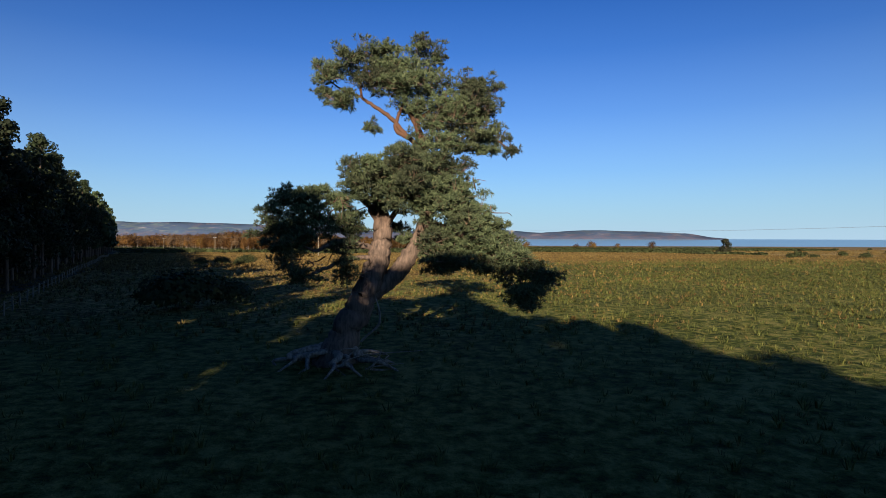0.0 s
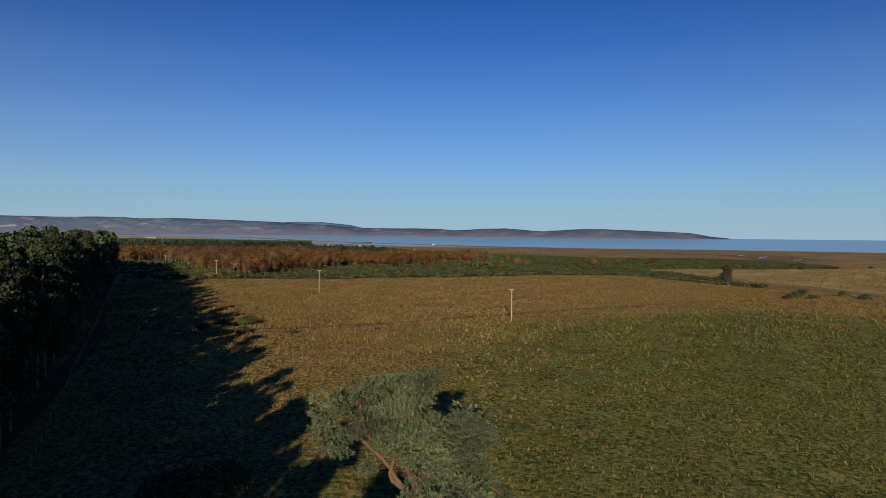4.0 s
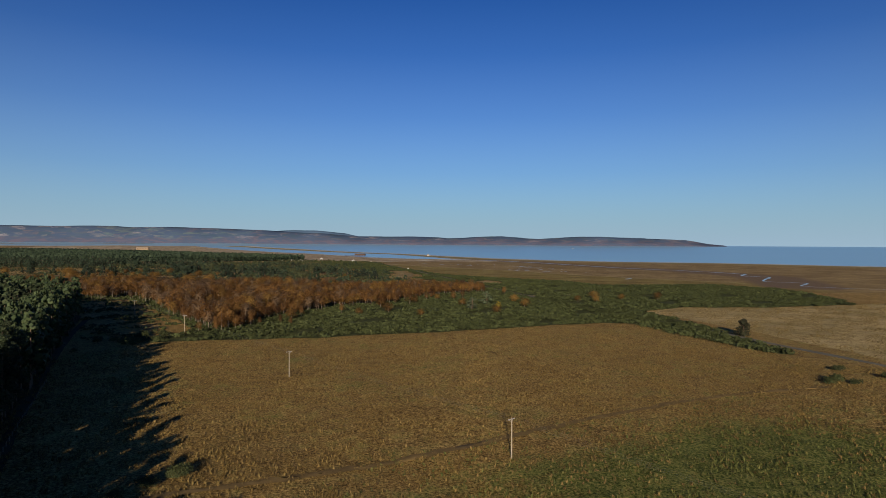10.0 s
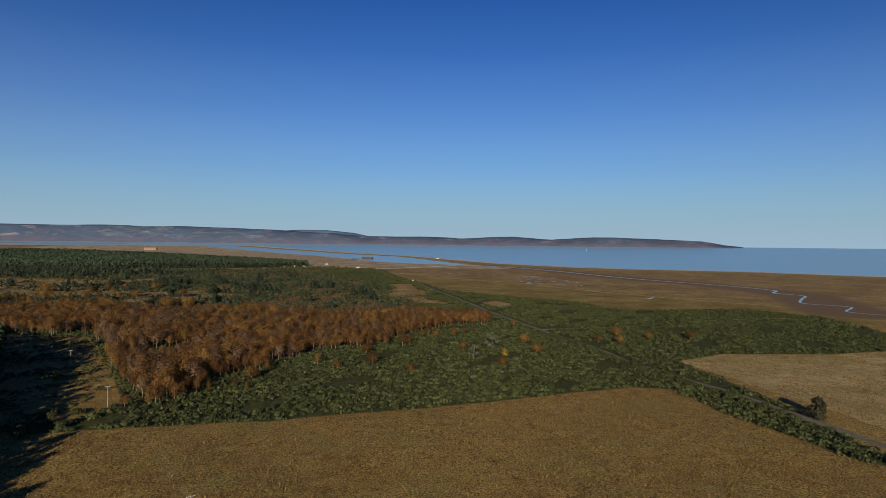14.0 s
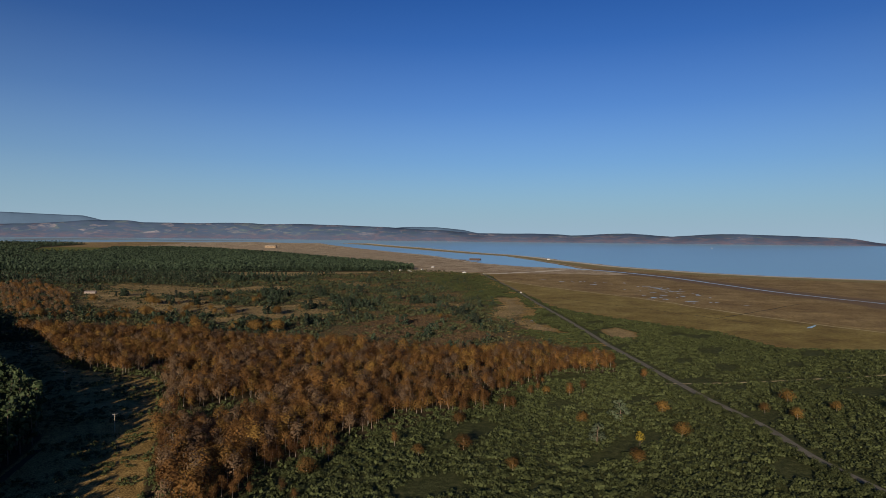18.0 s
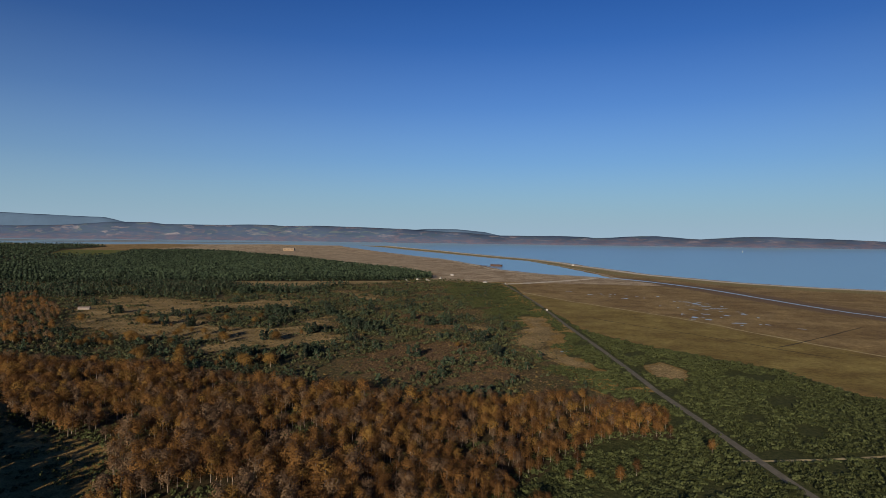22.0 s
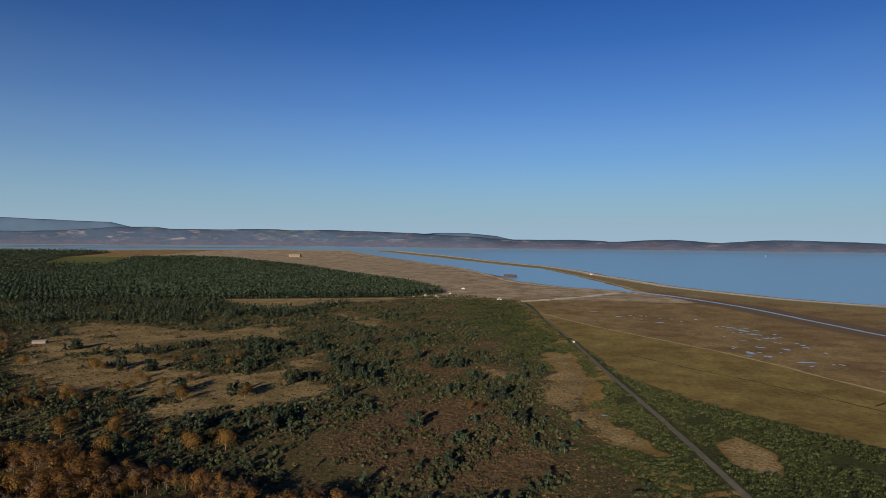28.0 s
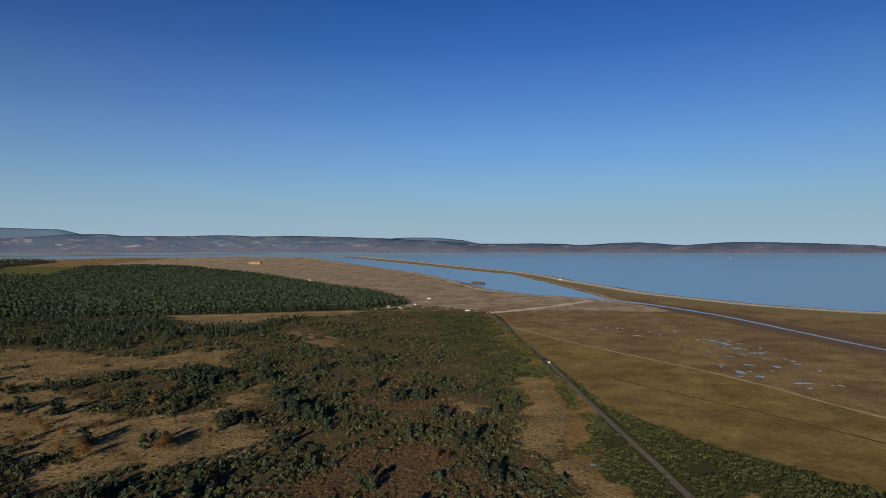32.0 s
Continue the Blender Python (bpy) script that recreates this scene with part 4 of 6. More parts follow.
def single_bushes(name, templates, mat, places, scales, r, label, category, group, tall=1.0):
    meshes = [quad_mesh(name, v, f, [mat]) for v, f, m in templates]
    for (x, y, z), s in zip(places, scales):
        ob = new(name, meshes[r.integers(len(meshes))])
        ob.matrix_basis = pose(x, y, z, 0, 0, math.degrees(r.uniform(0, 6.28)))
        ob.scale = (s, s, s * tall)
        tagged(ob, label, category, group)


# ---- the old leaning pine ----
UPPER_LEFT = [(-8.49, 7.28, 12.63, 0.7, 0.7), (-8.82, 7.21, 11.85, 0.42, 0.52), (-7.96, 7.08, 11.43, 0.82, 0.47), (-7.73, 7.34, 12.91, 0.7, 0.66), (-6.8, 6.95, 13.36, 0.75, 0.66), (-6.68, 7.08, 12.32, 0.94, 0.66), (-6.03, 6.82, 13.64, 0.52, 0.47), (-5.77, 6.62, 12.7, 0.89, 0.75), (-6.53, 6.62, 10.07, 0.4, 0.33)]
UPPER_TOP = [(-4.13, 6.95, 13.69, 0.7, 0.56), (-4.51, 7.08, 12.96, 0.99, 0.75), (-5.27, 6.3, 11.62, 0.99, 0.7), (-3.88, 6.95, 11.91, 0.99, 0.8), (-4.77, 5.97, 10.8, 0.8, 0.61), (-3.39, 6.62, 10.95, 0.89, 0.7), (-5.55, 7.73, 13.54, 0.8, 0.61)]
UPPER_RIGHT = [(-2.25, 6.69, 11.97, 0.99, 0.66), (-1.33, 6.43, 11.78, 0.52, 0.61), (-1.78, 6.43, 10.9, 0.94, 0.66), (-1.93, 6.17, 9.98, 0.89, 0.61), (-1.09, 6.04, 9.64, 0.61, 0.61), (-0.56, 5.97, 9.04, 0.38, 0.47), (-2.63, 5.78, 9.18, 0.7, 0.38), (-1.47, 5.91, 9.03, 0.7, 0.33), (-3.06, 6, 9.95, 0.7, 0.56), (-3.11, 5.2, 10.27, 0.89, 0.66), (-2.05, 5.1, 9.54, 0.8, 0.56), (-3.56, 4.7, 9.17, 0.85, 0.61), (-2.37, 5.5, 10.99, 0.89, 0.61), (-4.05, 5.5, 10.1, 0.75, 0.56)]
MIDDLE = [(-4.29, 5.6, 9.39, 0.8, 0.61), (-4.06, 5.2, 8.37, 1.08, 0.7), (-3.12, 5, 7.99, 0.89, 0.75), (-5.01, 4.7, 7.96, 0.94, 0.61), (-3.87, 4.2, 7.21, 1.13, 0.75), (-2.82, 4.4, 7, 0.8, 0.85), (-5.46, 4.2, 7.33, 1.03, 0.66), (-6.53, 3.0, 7.61, 0.6, 0.5), (-6.93, 2.9, 7.17, 0.6, 0.5), (-6.13, 3.1, 6.81, 0.7, 0.45), (-4.44, 4, 6.52, 0.85, 0.56), (-5.66, 3.4, 6.74, 0.89, 0.56), (-4.78, 3.1, 7.11, 0.99, 0.61), (-6.79, 3.7, 6.99, 0.75, 0.47), (-3.46, 3.3, 6.43, 0.89, 0.66), (-5.18, 3.8, 8.19, 0.89, 0.56)]
RIGHT_SKIRT = [(-2.27, 4.2, 6.19, 0.94, 0.8), (-1.65, 4.6, 5.74, 0.85, 0.7), (-2.76, 3.8, 5.38, 1.03, 0.8), (-1.84, 4, 4.93, 1.03, 0.66), (-0.9, 4.2, 4.36, 0.94, 0.52), (0.17, 4.4, 3.78, 0.85, 0.47), (1, 4.5, 3.54, 0.47, 0.33), (-0.33, 4.2, 3.33, 0.7, 0.56), (-0.12, 4.1, 2.66, 0.56, 0.47), (-3.24, 3.4, 4.49, 1.03, 0.61), (-3.88, 3.8, 4.15, 0.61, 0.47), (-4.11, 3.8, 5.16, 0.8, 0.66), (-1.3, 4.2, 5.1, 0.75, 0.5), (-0.7, 4.2, 4.6, 0.7, 0.45), (-2.4, 4.0, 5.0, 0.8, 0.5), (-1.9, 4.1, 4.25, 0.7, 0.45),
               (0.45, 4.4, 3.3, 0.6, 0.42), (-0.25, 4.2, 3.0, 0.6, 0.45), (-1.1, 4.2, 3.8, 0.6, 0.42), (-2.9, 3.9, 4.2, 0.65, 0.42), (0.1, 4.3, 3.9, 0.6, 0.4)]
LEFT_SKIRT = [(-9.03, 4.4, 6.89, 0.94, 0.42), (-9.88, 4.6, 6.67, 0.8, 0.47), (-10.18, 4.4, 5.97, 0.85, 0.66), (-9, 4.2, 5.96, 0.94, 0.7), (-10.37, 4.2, 5.16, 0.7, 0.66), (-9.42, 4, 5.05, 0.94, 0.61), (-8.37, 4.6, 5.63, 0.7, 0.52), (-7.51, 5.2, 5.64, 0.75, 0.52), (-9.45, 3.6, 4.04, 0.7, 0.61), (-8.93, 3.8, 3.59, 0.56, 0.38), (-7.52, 4.2, 3.79, 0.52, 0.42), (-7.79, 4.6, 6.55, 0.52, 0.33), (-9.0, 3.9, 5.25, 0.8, 0.5), (-7.65, 4.4, 4.95, 0.65, 0.42),
              (-9.85, 4.0, 4.6, 0.7, 0.45), (-7.3, 4.5, 5.95, 0.6, 0.4), (-9.9, 4.1, 5.6, 0.7, 0.5), (-8.6, 4.3, 6.3, 0.75, 0.45)]
MIDDLE += [(-7.08, 2.8, 7.87, 0.5, 0.45), (-6.69, 2.6, 7.3, 0.6, 0.45), (-6.1, 2.6, 7.66, 0.7, 0.5), (-5.47, 2.8, 7.8, 0.65, 0.45), (-5.0, 3.2, 7.52, 0.7, 0.5), (-6.36, 2.4, 7.95, 0.5, 0.4), (-4.45, 3.6, 7.24, 0.7, 0.6), (-2.84, 4.2, 6.62, 0.7, 0.6), (-2.51, 4.0, 5.71, 0.7, 0.7), (-3.43, 4.0, 7.06, 0.8, 0.7)]
LEFT_SKIRT += [(-7.52, 5.6, 6.09, 0.5, 0.4), (-7.26, 5.4, 5.61, 0.45, 0.35), (-10.39, 4.2, 5.68, 0.5, 0.5), (-7.42, 4.0, 4.23, 0.35, 0.35), (-9.91, 4.6, 6.95, 0.5, 0.35), (-8.7, 4.8, 7.09, 0.5, 0.3), (-8.02, 4.9, 6.82, 0.4, 0.25)]
RIGHT_SKIRT += [(-5.01, 5.8, 5.14, 0.5, 0.4), (-5.38, 6.0, 5.63, 0.4, 0.35), (-3.62, 4.6, 5.02, 0.7, 0.55), (-3.16, 4.4, 4.45, 0.7, 0.5), (-3.4, 4.2, 4.0, 0.5, 0.35), (-2.15, 4.2, 5.03, 0.8, 0.7), (-1.55, 4.4, 5.72, 0.6, 0.5), (-1.32, 4.3, 4.8, 0.7, 0.6), (-0.76, 4.2, 4.34, 0.7, 0.5), (-0.54, 4.1, 2.97, 0.5, 0.5), (0.06, 4.2, 2.62, 0.4, 0.35), (-2.04, 4.1, 4.12, 0.6, 0.35), (-4.07, 5.0, 4.44, 0.5, 0.4)]
BOUGHS = [
    ('trunk', [(-8.12, 5, -0.26), (-7.84, 5, 0.69), (-7.32, 5, 1.75), (-6.78, 5, 2.81), (-6.38, 5, 3.75), (-6.14, 5, 4.58), (-6, 5.1, 5.4), (-6.08, 5.1, 6.11), (-6.24, 5.1, 6.77)], [0.72, 0.62, 0.57, 0.54, 0.48, 0.44, 0.39, 0.33, 0.22]),
    ('stem', [(-6.71, 5.1, 2.8), (-5.72, 5.2, 3.5), (-4.96, 5.3, 4.33), (-4.49, 5.3, 5.29), (-4.18, 5.2, 6.24), (-4.25, 5.3, 7.31), (-4.34, 5.5, 8.41), (-4.4, 6, 9.46), (-4.65, 5.97, 10.19), (-4.97, 6.3, 10.87), (-5.22, 6.69, 11.97)], [0.42, 0.38, 0.35, 0.3, 0.27, 0.23, 0.19, 0.16, 0.13, 0.1, 0.05]),
    ('limb', [(-4.36, 5.8, 9.01), (-5.14, 5.91, 9.76), (-5.76, 6.3, 10.5), (-6.53, 6.69, 11.09), (-7.03, 6.95, 11.53), (-7.06, 7.08, 12.32), (-6.81, 7.08, 13.09)], [0.12, 0.1, 0.09, 0.08, 0.06, 0.05, 0.03]),
    ('limb', [(-4.65, 5.97, 10.19), (-4.03, 6.3, 10.75), (-3.03, 6.43, 11.15), (-1.77, 6.5, 11.42)], [0.1, 0.08, 0.06, 0.03]),
    ('limb', [(-4.29, 5.4, 8.04), (-3.43, 5.8, 8.82), (-3.07, 5.78, 9.79), (-2.3, 6.17, 10.6), (-1.78, 6.43, 11.53)], [0.12, 0.1, 0.08, 0.06, 0.03]),
    ('limb', [(-3.31, 5.9, 9.08), (-2.33, 5.91, 9.69), (-1.1, 5.97, 9.46), (-0.49, 5.97, 8.97)], [0.08, 0.06, 0.04, 0.02]),
    ('limb', [(-4.97, 5.78, 9.54), (-5.51, 6.04, 9.96), (-5.22, 6.3, 11), (-4.52, 6.82, 12.76)], [0.1, 0.09, 0.07, 0.03]),
    ('limb', [(-7.03, 6.95, 11.53), (-7.84, 7.14, 11.83), (-8.62, 7.28, 12.38)], [0.06, 0.05, 0.02]),
    ('limb', [(-6, 5.1, 5.52), (-5.47, 4.7, 6.33), (-5.01, 4.5, 7.24), (-3.86, 4.3, 7.45)], [0.14, 0.1, 0.07, 0.03]),
    ('limb', [(-6.05, 5.1, 5.76), (-6.87, 4.7, 6.79), (-7.79, 4.6, 6.74), (-8.69, 4.4, 6.43), (-9.84, 4.4, 6.31)], [0.14, 0.11, 0.1, 0.07, 0.03]),
    ('limb', [(-6.24, 5, 4.69), (-7.1, 4.6, 5.05), (-7.86, 4.2, 5.05), (-8.63, 4, 4.71), (-9.53, 4, 5.16)], [0.15, 0.12, 0.1, 0.07, 0.03]),
    ('limb', [(-6.31, 5, 4.46), (-7.31, 4.4, 4.36), (-8.17, 4, 4.03), (-8.93, 3.8, 3.7), (-9.58, 3.7, 3.37)], [0.11, 0.09, 0.07, 0.05, 0.02]),
    ('limb', [(-4.35, 5.2, 5.76), (-3.4, 4.4, 5.62), (-2.52, 4, 5.16), (-1.37, 4.1, 4.48), (0.03, 4.3, 3.79), (1.11, 4.5, 3.5)], [0.17, 0.14, 0.11, 0.09, 0.06, 0.02]),
    ('limb', [(-1.37, 4.1, 4.48), (-0.56, 4.2, 3.79), (-0.17, 4.2, 2.88), (0.13, 4.2, 2.19)], [0.07, 0.05, 0.03, 0.015]),
    ('limb', [(-4.18, 5.2, 6.59), (-3.15, 4.7, 6.91), (-2.25, 4.4, 6.31), (-1.54, 4.5, 5.62)], [0.12, 0.09, 0.06, 0.03]),
    ('limb', [(-4.65, 5.3, 4.93), (-3.86, 4.4, 4.47), (-3.1, 3.7, 4.26)], [0.09, 0.06, 0.03]),
    ('snag', [(-6.15, 5.05, 6.4), (-6.3, 4.9, 7.1), (-6.42, 4.8, 7.75), (-6.6, 4.75, 8.35)], [0.25, 0.2, 0.14, 0.04]),
    ('snag', [(-6.36, 4.85, 7.4), (-6.1, 4.7, 7.65), (-6.0, 4.6, 7.75)], [0.06, 0.04, 0.015]),
    ('snag', [(-5.5, 4.9, 6.6), (-5.3, 4.7, 7.3), (-5.08, 4.6, 7.95)], [0.15, 0.12, 0.05]),
    ('dead_branch', [(-6.85, 4.4, 1.02), (-6.14, 4.1, 1.75), (-6.09, 4, 2.33), (-6.25, 4, 2.9)], [0.05, 0.05, 0.04, 0.015]),
]


def needle_clump(centre, rx, rz, seed):
    """A plate of needle sprays: bundles of thin needles on short shoots, open below."""
    r = np.random.default_rng(seed)
    m = int(11 + 17 * rx)
    sub = r.normal(size=(m, 3))
    sub /= np.linalg.norm(sub, axis=1)[:, None]
    sub = np.array(centre) + sub * np.array([rx, rx * 1.1, rz]) * r.uniform(0.3, 1.15, (m, 1))
    n = int(80 + 270 * rx * rx)
    pick = r.integers(0, m, n)
    d = r.normal(size=(n, 3))
    d[:, 2] = np.abs(d[:, 2]) * 0.9 - 0.15
    d /= np.linalg.norm(d, axis=1)[:, None]
    c = sub[pick] + d * np.array([0.3, 0.3, 0.17]) * (rx ** 0.4) * r.uniform(0.35, 1.1, (n, 1))
    k = 8
    ax = d[:, None] * 0.9 + r.normal(size=(n, k, 3)) * 0.75 + (0, 0, 0.25)
    ax /= np.linalg.norm(ax, axis=2)[..., None]
    length = r.uniform(0.1, 0.2, (n, k, 1))
    side = np.cross(ax, r.normal(size=(n, k, 3)))
    side /= np.linalg.norm(side, axis=2)[..., None] + 1e-9
    p0 = c[:, None] + ax * 0.01
    wd = 0.018
    v = np.stack([p0 - side * wd * 0.6, p0 + side * wd * 0.6, p0 + ax * length * 0.7 + side * wd, p0 + ax * length - side * wd * 0.3], 2)
    # short shoots inside the clump
    s0 = np.array(centre) + (c - np.array(centre)) * 0.35 - (0, 0, rz * 0.25)
    sd = np.cross(c - s0, r.normal(size=(n, 3)))
    sd /= np.linalg.norm(sd, axis=1)[:, None] + 1e-9
    tw = np.stack([s0 - sd * 0.014, s0 + sd * 0.014, c + sd * 0.006, c - sd * 0.006], 1)[:: 4]
    vv = np.vstack([v.reshape(-1, 3), tw.reshape(-1, 3)])
    ff = np.arange(len(vv)).reshape(-1, 4)
    mi = np.r_[np.zeros(n * k, int), np.ones(len(tw), int)]
    return quad_mesh("needle_clump", vv, ff, [M_NEEDLE, M_TRUNK], mi)


hero = thing("pine_tree", (-8.1, 5.0, 0.0), "old leaning Scots pine with forked trunk and exposed roots", "tree")
BASE = np.array([-8.1, 5.0, 0.0])
for i, (name, pts, rad) in enumerate(BOUGHS):
    path = curve_through(np.array(pts) - BASE, 6)
    rr = np.interp(np.linspace(0, 1, len(path)), np.linspace(0, 1, len(rad)), rad)
    jit = np.random.default_rng(40 + i).normal(0, 1, path.shape) * (rr * 0.22)[:, None]
    jit[0] = 0
    big = name in ("trunk", "stem")
    v, f = tube(path + jit * (0.35 if big else 1), rr, 14 if big else 8, 0.06, i)
    if name == "trunk":
        foot = np.clip(1 - v[:, 2] / 1.3, 0, 1) ** 2
        axis = np.array([path[0][0], path[0][1], 0])
        v[:, :2] += (v[:, :2] - axis[:2]) * (foot * 0.55 * (1 + 0.6 * np.sin(5 * np.arctan2(v[:, 1] - axis[1], v[:, 0] - axis[0]))))[:, None]
        v[:, 2] -= foot * 0.25
    part(name, quad_mesh(name, v, f, [M_BARK], smooth=True), M_DEADWOOD if name in ("snag", "dead_branch") else M_BARK, hero,
         "bleached dead stub" if name in ("snag", "dead_branch") else "")
r = np.random.default_rng(12)
for i in range(34):
    z = r.uniform(4.2, 7.2)
    left = i % 3 != 0
    start = np.array([r.uniform(-9.3, -6.2) if left else r.uniform(-4.6, -1.5), 4.6 + r.uniform(-0.5, 0.5), z if not left else z - 0.4])
    p = [start]
    for k in range(4):
        p.append(p[-1] + r.normal(0, 0.22, 3) + (-0.16 if left else 0.14, -0.05, -0.12))
    path = curve_through(np.array(p) - BASE, 4)
    part("twig", quad_mesh("twig", *tube(path, np.linspace(0.03, 0.008, len(path)), 5, 0.1, i), [M_BARK], smooth=True), M_BARK, hero)
r = np.random.default_rng(11)
ROOTS = 15
for i in range(ROOTS):
    a = i / ROOTS * 2 * math.pi + r.uniform(-0.2, 0.2)
    reach = r.uniform(1.4, 2.6) * (1.3 if math.cos(a) > 0 else 1.0)
    p = [(0.35 * math.cos(a), 0.35 * math.sin(a), 0.55)]
    for k in range(1, 6):
        t = k / 5
        wob = r.normal(0, 0.24, 2)
        p.append((math.cos(a) * (0.35 + reach * t) + wob[0], math.sin(a) * (0.35 + reach * t) + wob[1],
                  max(0.05, 0.6 * (1 - t) + r.uniform(-0.1, 0.3) * (1 - t * 0.6))))
    p[-1] = (p[-1][0], p[-1][1], -0.08)
    path = curve_through(p, 5)
    rr = np.linspace(r.uniform(0.13, 0.22), 0.035, len(path))
    part("root", quad_mesh("root", *tube(path, rr, 7, 0.1, 90 + i), [M_DEADWOOD], smooth=True), M_DEADWOOD, hero, "bare weathered root" if i == 0 else "")
for i in range(8):
    a = r.uniform(-0.9, 2.2)
    c = np.array([0.9 + 1.1 * math.cos(a) * r.uniform(0.2, 1.2), -1.2 + 0.8 * math.sin(a), 0.15])
    p = [c, c + r.normal(0, 0.3, 3) * (1, 1, 0.5) + (0.25, 0, 0.3), c + r.normal(0, 0.6, 3) * (1, 1, 0.3) + (0.5, 0, 0.55)]
    path = curve_through(p, 5)
    part("fallen_branch", quad_mesh("fallen_branch", *tube(path, np.linspace(0.055, 0.012, len(path)), 6, 0.1, i), [M_DEADWOOD], smooth=True), M_DEADWOOD, hero)
for g in (UPPER_LEFT, UPPER_TOP, UPPER_RIGHT, MIDDLE, RIGHT_SKIRT, LEFT_SKIRT):
    for x, y, z, rx, rz in g:
        me = needle_clump((x + 8.1, y - 5.0, z), rx, rz, int(abs(x * 37 + z * 91)))
        ob = new("needle_clump", me)
        ob.parent = hero
        if g is not LEFT_SKIRT and g is not RIGHT_SKIRT and rx > 0.6 and not 8.6 < z < 10.4 and not (x < -6 and z < 9):
            s = int(abs(x * 53 + z * 17))
            q = np.random.default_rng(s).uniform(-1, 1, 3)
            me = needle_clump((x + 8.1 + 0.35 * q[0], y - 5.0 + (1.25 if q[1] > 0 else -1.1), z + 0.25 * q[2] - 0.1), rx * 0.85, rz * 0.85, s)
            ob = new("needle_clump", me)
            ob.parent = hero

# ---- the pine wood beside the field, and its shade ----
r = np.random.default_rng(21)
wood_near = [pine_template(s, 4200, 0.19, 18.2, 0.16 + 0.03 * s, 3.5, 22, 6) for s in range(4)]
wood_far = [pine_template(s + 20, 72, 1.05, 18.0, 0.3, 3.2, 9, 4) for s in range(4)]
wood_deep = [pine_template(s + 24, 24, 1.7, 17.5, 0.5, 3.6, 5, 3) for s in range(4)]


def wood_edge(x, y):
    """Metres into the wood from its straight edge."""
    return (-26 - 0.444 * y - x) * 0.914


pts = sample(PINE_WOOD, 0, r, spacing=4.6)
deep = np.minimum(wood_edge(pts[:, 0], pts[:, 1]), inside(PINE_WOOD, pts[:, 0], pts[:, 1]) + 0.5)
pts, deep = pts[deep > 0.3], deep[deep > 0.3]
front = (deep < 9) & (pts[:, 1] > -70) & (pts[:, 1] < 240)
ids = np.where(front)[0][np.argsort(np.hypot(pts[front, 0], pts[front, 1]))][:135]
front[:] = False
front[ids] = True
# unseen pines behind the viewer, added to shade the foreground and old pine
shade_pines = np.array([(-26 - 0.444 * y + r.uniform(lo, lo + 2.2), y + r.uniform(-0.8, 0.8), 0.0) for y in np.arange(-95, -31, 2.5) for lo in (-0.9, 1.8)]
               + [(-6.5, -35.5, 0), (-4.0, -38.5, 0), (-1.5, -41, 0), (-8.5, -34, 0), (0.8, -45, 0), (-3.0, -43, 0), (2.0, -49, 0)])
edge_pts = np.vstack([pts[front], shade_pines])
# behind the viewer, heights are capped to set where that shade ends
single_trees("scots_pine", wood_near, [M_TRUNK, M_WOOD_PINE], edge_pts, np.where(edge_pts[:, 1] < -15, np.minimum(r.uniform(0.88, 1.05, len(edge_pts)), (np.where(edge_pts[:, 0] + 0.113 * (5 - edge_pts[:, 1]) < -7.4, 5.2, 4.8) + 0.268 * (5 - edge_pts[:, 1])) / 18.6),
                      r.uniform(0.98, 1.27, len(edge_pts)) * np.interp(edge_pts[:, 1], [20, 130], [0.84, 1.0])), r,
             "tall dark Scots pine at the edge of the wood", "tree", "pines of the wood edge")
rest = pts[~front & ((deep < 12) | ((pts[:, 1] > 330) & (deep < 15)))]
scatter("pine_wood", [pine_template(s + 30, 210, 0.72, 18.2, 0.22, 3.3, 11, 5) for s in range(3)], rest, r.uniform(1.02, 1.3, len(rest)), [M_TRUNK, M_WOOD_PINE], r, "dense dark Scots pine wood edge", "wood")
rest = pts[~front & (deep >= 12) & (deep < 60) & ~((pts[:, 1] > 330) & (deep < 15))]
scatter("pine_wood", wood_far, rest, r.uniform(0.95, 1.2, len(rest)), [M_TRUNK, M_WOOD_PINE], r, "dense dark Scots pine wood", "wood")
rest = pts[(deep >= 60) & (pts[:, 1] > 20) & (r.uniform(0, 1, len(pts)) < 0.5)]
scatter("pine_wood", wood_deep, rest, r.uniform(0.9, 1.1, len(rest)), [M_TRUNK, M_WOOD_PINE], r, "dense dark Scots pine wood", "wood")

# ---- birch wood in autumn leaf ----
r = np.random.default_rng(31)
birch = [birch_template(s, 1000, 0.19) for s in range(5)]
birch_round = [(t[0] * (1.3, 1.3, 1.0), t[1], t[2]) for t in (birch_template(s + 200, 1000, 0.19, 1, 7.0) for s in range(4))]
birch_lo = [(t[0] * (1.18, 1.18, 1.0), t[1], t[2]) for t in (birch_template(s + 10, 400, 0.27) for s in range(6))]
pts = sample(BIRCHES, 0, r, keep=lambda x, y: (lumps(x, y, 17, 2) > np.where(x < -70, -0.42, -0.58)) & (lumps(x, y, 8, 5) > -0.72), spacing=5.2)
pts = pts[inside(BIRCHES, pts[:, 0], pts[:, 1]) + 9 * lumps(pts[:, 0], pts[:, 1], 11, 1) > 1.0]
d_edge = inside(BIRCHES, pts[:, 0], pts[:, 1])
front = (d_edge < 6) & (pts[:, 1] < 560) & (pts[:, 0] > -140)
near_pts = pts[front][:210]
left = np.vstack([pts[~front], pts[front][210:]])
single_trees("birch_tree", birch, [M_BIRCHBARK, M_BIRCH], near_pts, r.uniform(0.65, 1.1, len(near_pts)), r,
             "slender birch with orange autumn leaves at the wood edge", "tree", "birches of the wood edge")
kinds = r.uniform(0, 1, len(left))
